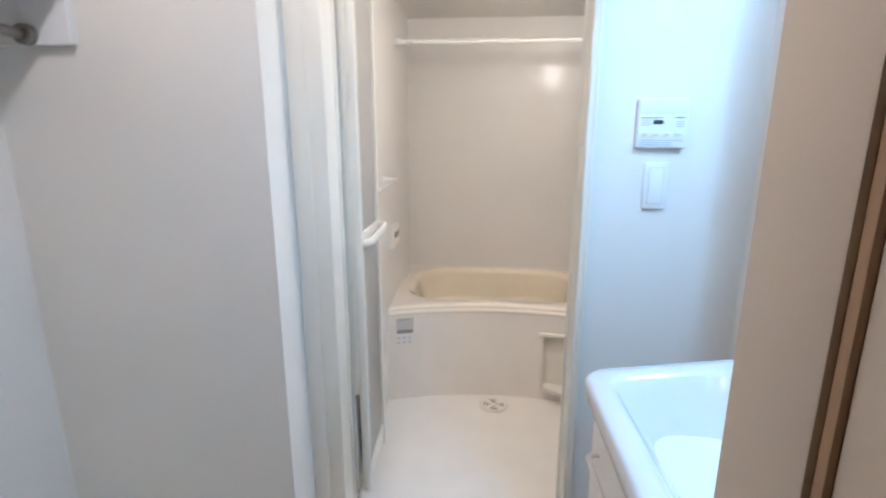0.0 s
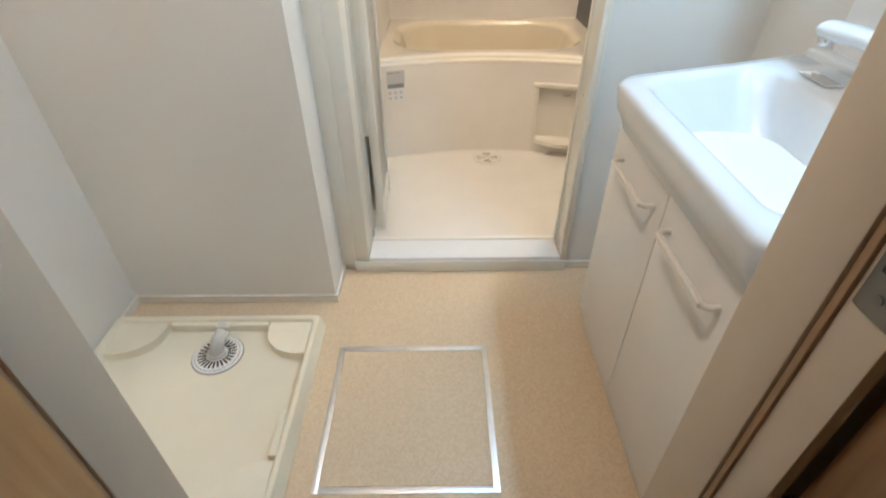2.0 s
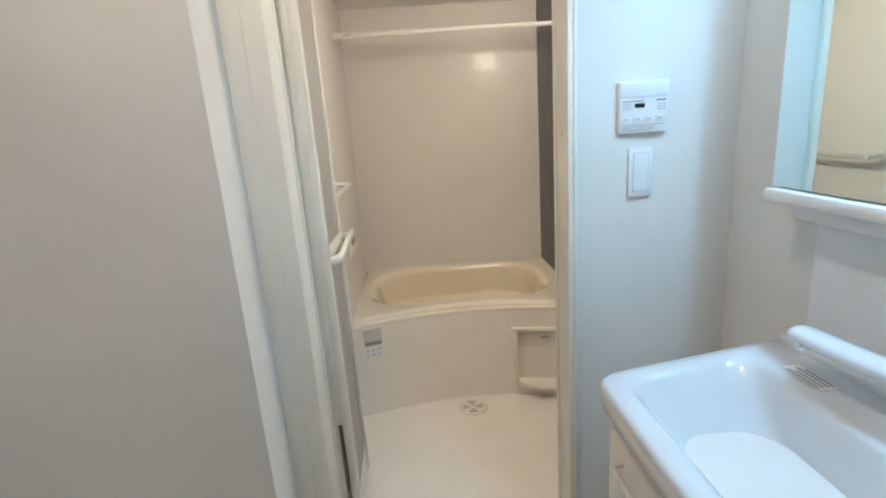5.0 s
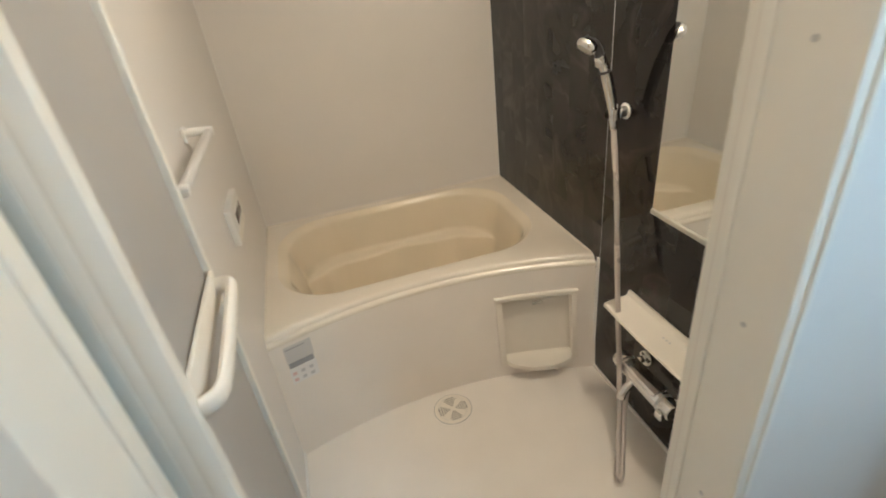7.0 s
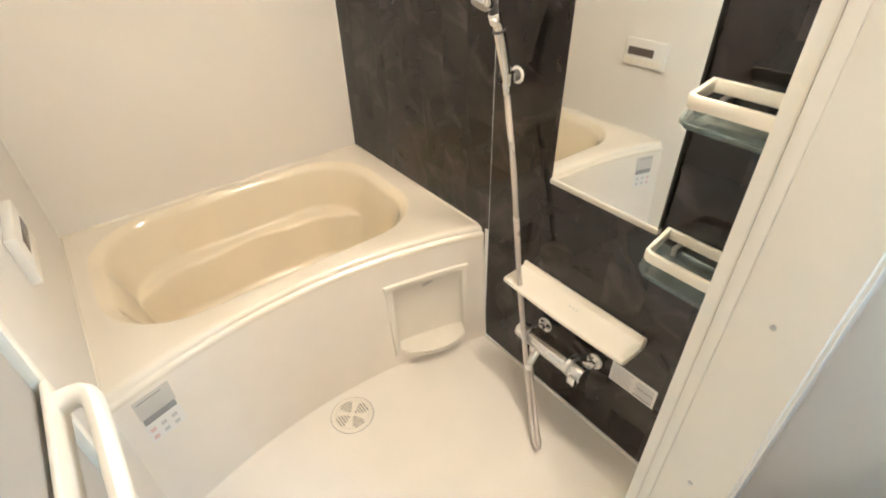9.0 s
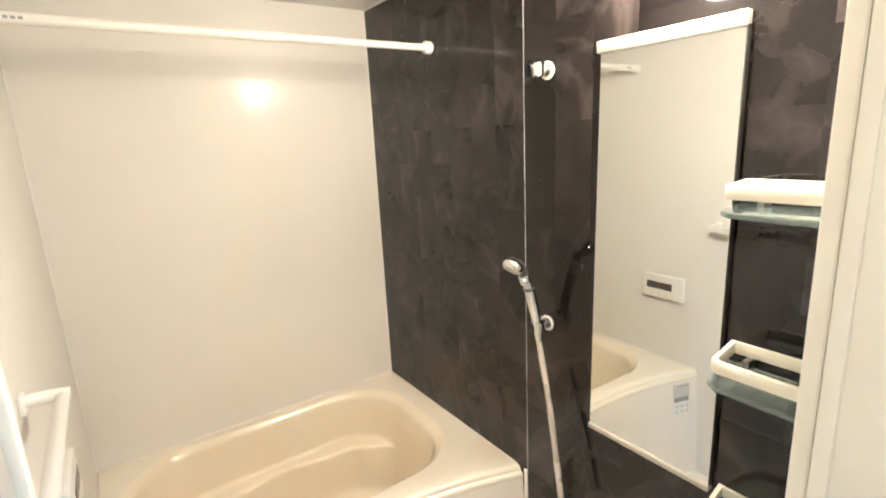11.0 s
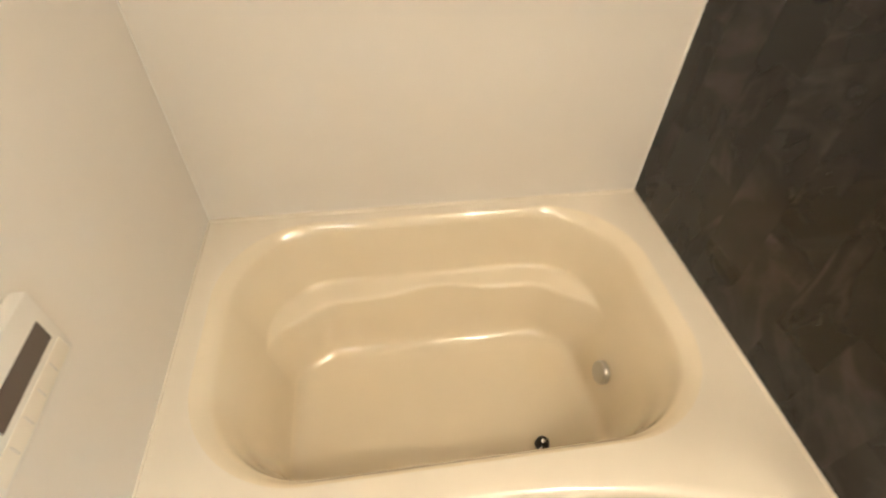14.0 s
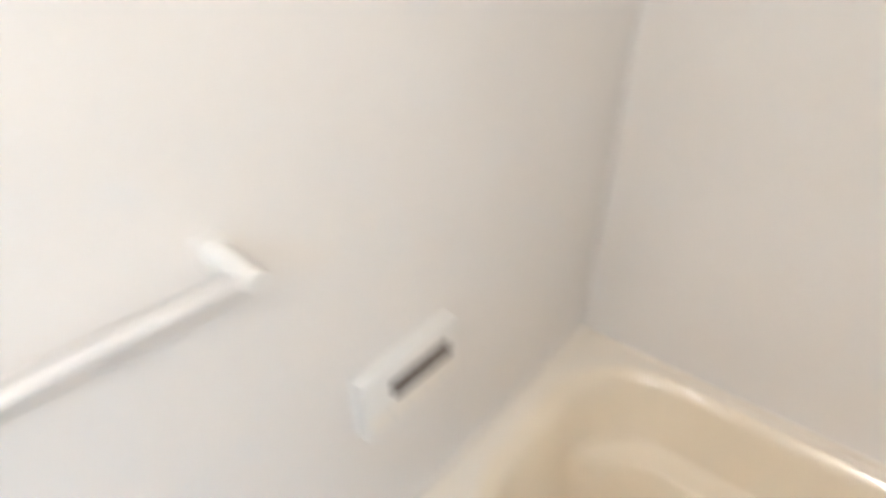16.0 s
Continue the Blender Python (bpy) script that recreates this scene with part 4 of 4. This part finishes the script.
# ---- washroom: remote control and switch ----
ctl = thing("dryer_remote", "white bathroom dryer control panel with a small display", "control panel")
part("case", block(0.562, 0.684, YD - 0.016, YD, 1.263, 1.382, 0.003), WHITE, ctl)
part("cover", block(0.5645, 0.6815, YD - 0.0175, YD - 0.015, 1.345, 1.380, 0.0015), WHITE, ctl)
part("display", block(0.600, 0.624, YD - 0.0176, YD - 0.0155, 1.321, 1.331), SCREEN, ctl)
part("print", block(0.570, 0.622, YD - 0.0170, YD - 0.0155, 1.335, 1.3375), INK, ctl)
part("print", block(0.652, 0.676, YD - 0.0170, YD - 0.0155, 1.335, 1.3385), INK, ctl)
for k in range(3):
    part("print", block(0.570, 0.594, YD - 0.0170, YD - 0.0155, 1.318 + 0.0055 * k, 1.3205 + 0.0055 * k), PALEINK, ctl)
    part("print", block(0.656, 0.676, YD - 0.0170, YD - 0.0155, 1.314 + 0.006 * k, 1.3165 + 0.006 * k), PALEINK, ctl)
for k in range(4):
    key = part("button", block(0.569 + 0.0275 * k, 0.590 + 0.0275 * k, YD - 0.0178, YD - 0.0155, 1.288, 1.302, 0.001), PLASTIC, ctl)
    part("button_mark", block(0.573 + 0.0275 * k, 0.586 + 0.0275 * k, YD - 0.0182, YD - 0.0175, 1.293, 1.2965), REDINK if k == 1 else PALEINK, key)
for k in range(3):
    part("print", block(0.570, 0.648 if k < 2 else 0.674, YD - 0.0170, YD - 0.0155, 1.269 + 0.0055 * k, 1.2712 + 0.0055 * k), PALEINK, ctl)
sw = thing("light_switch", "white wide-rocker light switch", "switch")
part("plate", block(0.592, 0.652, YD - 0.009, YD, 1.106, 1.226, 0.003), WHITE, sw)
part("rocker", block(0.604, 0.640, YD - 0.0120, YD - 0.0085, 1.120, 1.212, 0.0015), WHITE, sw)
part("gap", block(0.6025, 0.6415, YD - 0.0096, YD - 0.0088, 1.1185, 1.2135), PALEINK, sw)

# ---- floor hatch ----
hatch = thing("floor_hatch", "cork-patterned floor hatch in an aluminium frame", "hatch")
HX0, HX1, HY0, HY1 = -0.289, 0.151, 0.254, 0.698
part("lid", block(HX0 + 0.018, HX1 - 0.018, HY0 + 0.018, HY1 - 0.018, 0.0005, 0.0025), CORK, hatch)
for x0, x1, y0, y1 in ((HX0, HX0 + 0.016, HY0, HY1), (HX1 - 0.016, HX1, HY0, HY1), (HX0 + 0.016, HX1 - 0.016, HY0, HY0 + 0.016), (HX0 + 0.016, HX1 - 0.016, HY1 - 0.016, HY1)):
    own = block(x0, x1, y0, y1, 0.0, 0.004, 0.001)
    if x1 - x0 < y1 - y0:
        block((x0 + x1) / 2 - 0.001, (x0 + x1) / 2 + 0.001, y0 + 0.005, y1 - 0.005, 0.003, 0.0055, 0.0005, bm=own)
    else:
        block(x0 - 0.008, x1 + 0.008, (y0 + y1) / 2 - 0.001, (y0 + y1) / 2 + 0.001, 0.003, 0.0055, 0.0005, bm=own)
    part("frame_bar", own, ALU, hatch)

# ---- washing machine pan ----
pan = thing("washing_machine_pan", "ivory plastic washing machine drip pan on the floor", "drip pan")
PX0, PX1, PY0, PY1, PZ = -0.985, -0.362, 0.150, 0.787, 0.050
own = bmesh.new()
rr = []
for ins, z in ((-0.014, 0.001), (-0.012, 0.008), (-0.003, PZ - 0.006), (0.0, PZ - 0.001), (0.004, PZ), (0.010, PZ), (0.014, PZ - 0.002), (0.017, PZ - 0.008), (0.024, 0.016), (0.032, 0.011)):
    rr.append([own.verts.new((x, y, z)) for x, y in rounded(PX0 + ins, PX1 - ins, PY0 + ins, PY1 - ins, 0.016 if ins < 0.02 else 0.024, 5, 4)])
skin(own, rr)
own.faces.new(rr[-1])
part("tray", own, PANRESIN, pan)


def corner_pad(cx, cy, sx, sy, rx, ry):
    pts = [(cx, cy)]
    for k in range(15):
        a = radians(90 * k / 14)
        pts.append((cx + sx * rx * math.cos(a) ** 0.8, cy + sy * ry * math.sin(a) ** 0.8))
    part("foot_pad", slab(pts, 0.010, 0.040, 0.006), PANRESIN, pan)


corner_pad(PX0 + 0.018, PY1 - 0.018, 1, -1, 0.145, 0.125)
corner_pad(PX1 - 0.018, PY1 - 0.018, -1, -1, 0.132, 0.128)
corner_pad(PX0 + 0.018, PY0 + 0.018, 1, 1, 0.145, 0.150)
corner_pad(PX1 - 0.018, PY0 + 0.018, -1, 1, 0.135, 0.150)
part("side_step", block(PX1 - 0.042, PX1 - 0.018, 0.33, 0.46, 0.010, 0.036, 0.006), PANRESIN, pan)
part("back_step", block(PX0 + 0.17, PX1 - 0.155, PY1 - 0.032, PY1 - 0.016, 0.010, 0.040, 0.005), PANRESIN, pan)
SX, SY = -0.644, 0.662
part("strainer_outline", rod((SX, SY, 0.0105), (SX, SY, 0.0122), 0.0735, seg=48), INK, pan)
strain = part("strainer", rod((SX, SY, 0.010), (SX, SY, 0.0165), 0.071, seg=48, bevel=0.003), LOUVRE, pan, "white round strainer")
part("strainer_gap", rod((SX, SY, 0.0160), (SX, SY, 0.0170), 0.064, seg=48), INK, strain)
part("grille", rod((SX, SY, 0.0165), (SX, SY, 0.0190), 0.0622, seg=48, bevel=0.001), LOUVRE, strain)
for k in range(26):
    a = 2 * math.pi * k / 26
    own = block(0.031, 0.055, -0.0029, 0.0029, 0.0186, 0.0196)
    bmesh.ops.transform(own, matrix=Matrix.Translation((SX, SY, 0)) @ Matrix.Rotation(a, 4, "Z"), verts=own.verts)
    part("slot", own, HOLE, strain)
elbow = thing("drain_elbow", "clear plastic drain elbow with a paper tag in the pan", "elbow")
part("pipe", tube(smooth_path([(SX, SY, 0.019), (SX + 0.002, SY + 0.004, 0.038), (SX + 0.007, SY + 0.020, 0.056), (SX + 0.014, SY + 0.045, 0.068)], 8), lambda s: 0.021 - 0.003 * s, 20), CLEAR, elbow)
part("cuff", rod((SX, SY, 0.019), (SX, SY, 0.028), 0.027, seg=28, bevel=0.002), CLEAR, elbow)
own = block(SX - 0.004, SX + 0.034, SY + 0.046, SY + 0.066, 0.0815, 0.083)
part("tag", own, STICKER, elbow, "white paper tag")
part("tag_print", block(SX, SX + 0.030, SY + 0.050, SY + 0.054, 0.0829, 0.0836), PALEINK, elbow)
part("tag_print", block(SX, SX + 0.024, SY + 0.058, SY + 0.062, 0.0829, 0.0836), PALEINK, elbow)

# ---- shelf and hanging pipe in the machine niche ----
shelf = thing("niche_shelf", "white shelf board with an end panel in the machine niche", "shelf")
part("board", block(WL, -0.778, JY1 + 0.02, YA - 0.02, 1.598, 1.620, 0.002), WHITE, shelf)
part("end_panel", block(WL, -0.768, YA - 0.020, YA - 0.001, 1.497, 1.95, 0.002), WHITE, shelf)
hang = thing("hanging_pipe", "dark chrome hanging pipe under the niche shelf", "pipe")
part("pipe", rod((-0.868, JY1 + 0.02, 1.517), (-0.868, YA - 0.022, 1.517), 0.0125), DARKPIPE, hang)
part("flange", rod((-0.868, YA - 0.040, 1.517), (-0.868, YA - 0.020, 1.517), 0.024, seg=28, bevel=0.004), DARKPIPE, hang)

# ---- washstand ----
stand = thing("washstand", "white washstand cabinet with two doors and a moulded basin", "washstand")
VY0, VY1, VF = 0.160, 0.800, 0.455
part("body", block(VF + 0.004, WR - 0.001, VY0 + 0.006, VY1 - 0.010, 0.075, 0.700), MELAMINE, stand)
part("kickboard", block(VF + 0.012, WR - 0.01, VY0 + 0.008, VY1 - 0.014, 0.0, 0.075), MELAMINE, stand)
part("kick_end", block(VF + 0.030, WR - 0.01, VY1 - 0.0135, VY1 - 0.0100, 0.0, 0.075), SKIRT, stand)
for y0, y1 in ((VY0 + 0.006, 0.4745), (0.4775, VY1 - 0.010)):
    d = part("door", block(VF - 0.014, VF + 0.003, y0, y1, 0.082, 0.684, 0.0025), MELAMINE, stand)
    a, b = (0.520, 0.722) if y0 > 0.4 else (0.232, 0.434)
    bm = tube(smooth_path([(VF - 0.014, a, 0.610), (VF - 0.030, a + 0.001, 0.610), (VF - 0.039, a + 0.010, 0.610), (VF - 0.040, a + 0.022, 0.610), (VF - 0.040, b - 0.022, 0.610), (VF - 0.039, b - 0.010, 0.610), (VF - 0.030, b - 0.001, 0.610), (VF - 0.014, b, 0.610)], 6), 0.0058, 10)
    part("handle", bm, HANDLE, d, "grey-beige bow handle")
part("gap_strip", block(VF - 0.002, VF + 0.0035, 0.4745, 0.4775, 0.082, 0.684), PALEINK, stand)
# moulded basin top
own = bmesh.new()
BOWL = [
    (0.664, 0.441, 0.868, 0.170, 0.789, 0.020), (0.690, 0.432, 0.868, 0.168, 0.791, 0.026), (0.716, 0.416, 0.869, 0.166, 0.797, 0.036), (0.760, 0.408, 0.869, 0.161, 0.802, 0.042),
    (0.771, 0.411, 0.869, 0.164, 0.799, 0.042), (0.776, 0.418, 0.868, 0.170, 0.793, 0.040), (0.776, 0.446, 0.722, 0.205, 0.764, 0.050),
    (0.773, 0.455, 0.713, 0.213, 0.756, 0.054), (0.766, 0.462, 0.709, 0.221, 0.749, 0.058),
]
for k in range(1, 15):
    u = k / 14
    BOWL.append((0.760 - 0.132 * (1 - (1 - u) ** 2.2), 0.465 + 0.180 * u, 0.708 - 0.018 * u, 0.226 + 0.210 * u, 0.744 - 0.244 * u, 0.060 + 0.030 * math.sin(math.pi * u) - 0.038 * u))
rr = [[own.verts.new((x, y, z + 0.12 * (x - 0.41) * max(0.0, min(1.0, (z - 0.63) / 0.13)))) for x, y in rounded(x0, x1, y0, y1, r, 8, 8)] for z, x0, x1, y0, y1, r in BOWL]
skin(own, rr)
own.faces.new(rr[-1])
part("basin", own, CERAMIC, stand, "glossy white basin").data.set_sharp_from_angle(angle=radians(85))
part("back_deck", block(0.805, WR - 0.001, VY0 + 0.006, VY1 - 0.006, 0.770, 0.838, 0.010, 3), CERAMIC, stand)
part("splash_panel", block(0.845, WR - 0.0005, VY0 + 0.02, VY1 - 0.03, 0.795, 1.19, 0.003), WHITE, stand)
wd = part("waste", rod((0.662, 0.455, 0.626), (0.662, 0.455, 0.6345), 0.029, seg=32, bevel=0.002), CHROME, stand, "chrome basin waste")
part("waste_plug", rod((0.662, 0.455, 0.634), (0.662, 0.455, 0.638), 0.018, seg=28, bevel=0.002), STEEL, wd)
st = part("sticker", block(0.735, 0.772, 0.600, 0.690, 0.8195, 0.8200), STICKER, stand, "small white printed sticker")
for k in range(4):
    part("text_line", block(0.738 + 0.009 * k, 0.743 + 0.009 * k, 0.606, 0.680 - 0.01 * (k % 2), 0.8199, 0.8203), INK, st)

tap = thing("basin_tap", "white and chrome basin tap on the splash panel", "tap")
bm = tube(smooth_path([(0.728, 0.652, 0.908), (0.727, 0.630, 0.911), (0.728, 0.57, 0.914), (0.740, 0.50, 0.914), (0.760, 0.45, 0.910)], 8), lambda s: 0.017 + 0.009 * min(1, s * 4 + 0.35), 20, squash=0.62)
part("spout", bm, CERAMIC, tap, "white rounded spout")
part("spout_ring", rod((0.729, 0.640, 0.896), (0.729, 0.640, 0.882), 0.015, 0.014, seg=24, bevel=0.003), CHROME, tap)
part("neck", rod((0.760, 0.475, 0.908), (0.848, 0.475, 0.900), 0.026, 0.032, seg=24, bevel=0.004), CHROME, tap)
part("lever", block(0.745, 0.82, 0.452, 0.494, 0.930, 0.944, 0.005), CHROME, tap)

cab = thing("mirror_cabinet", "white mirror cabinet with mirrored doors and a lower shelf lip", "mirror cabinet")
CX, CZ0, CZ1 = 0.757, 1.152, 1.83
part("body", block(CX + 0.016, WR - 0.001, VY0 + 0.004, 0.786, CZ0 + 0.002, CZ1, 0.002), WHITE, cab)
part("shelf_lip", block(CX - 0.014, WR - 0.001, VY0 + 0.004, 0.795, CZ0 - 0.024, CZ0, 0.005), WHITE, cab)
part("underside", block(CX + 0.03, WR - 0.002, VY0 + 0.02, 0.770, CZ0 - 0.060, CZ0 - 0.024, 0.006), WHITE, cab)
for y0, y1 in ((VY0 + 0.004, 0.458), (0.462, 0.788)):
    d = part("mirror_door", block(CX, CX + 0.004, y0, y1, CZ0 + 0.004, CZ1 - 0.004), CABMIRROR, cab, "mirrored door")
    part("door_back", block(CX + 0.0042, CX + 0.015, y0 + 0.001, y1 - 0.001, CZ0 + 0.004, CZ1 - 0.004), SCREEN if y1 < 0.78 else WHITE, d)
light = thing("vanity_light", "lit white light bar above the mirror cabinet", "lamp")
part("housing", block(CX - 0.062, WR - 0.001, VY0 + 0.03, 0.765, CZ1 + 0.026, CZ1 + 0.045, 0.003), WHITE, light)
part("fascia", block(CX - 0.070, CX - 0.062, VY0 + 0.03, 0.765, CZ1 - 0.012, CZ1 + 0.045, 0.002), WHITE, light)
part("tube", block(CX - 0.055, CX - 0.005, VY0 + 0.05, 0.762, CZ1 - 0.004, CZ1 + 0.024, 0.008, 3), VANGLOW, light, "glowing opal cover")

# unseen warm fill added overhead for the niche, jambs and door frame
room = thing("room_fill_light", "unseen warm disc added under the ceiling to brighten the washroom", "lamp")
part("fill_ring", rod((-0.22, 0.24, WC - 0.006), (-0.22, 0.24, WC), 0.075, seg=40, bevel=0.002), WHITE, room)
part("fill_disc", rod((-0.22, 0.24, WC - 0.009), (-0.22, 0.24, WC - 0.005), 0.060, seg=40), FILLGLOW, room)
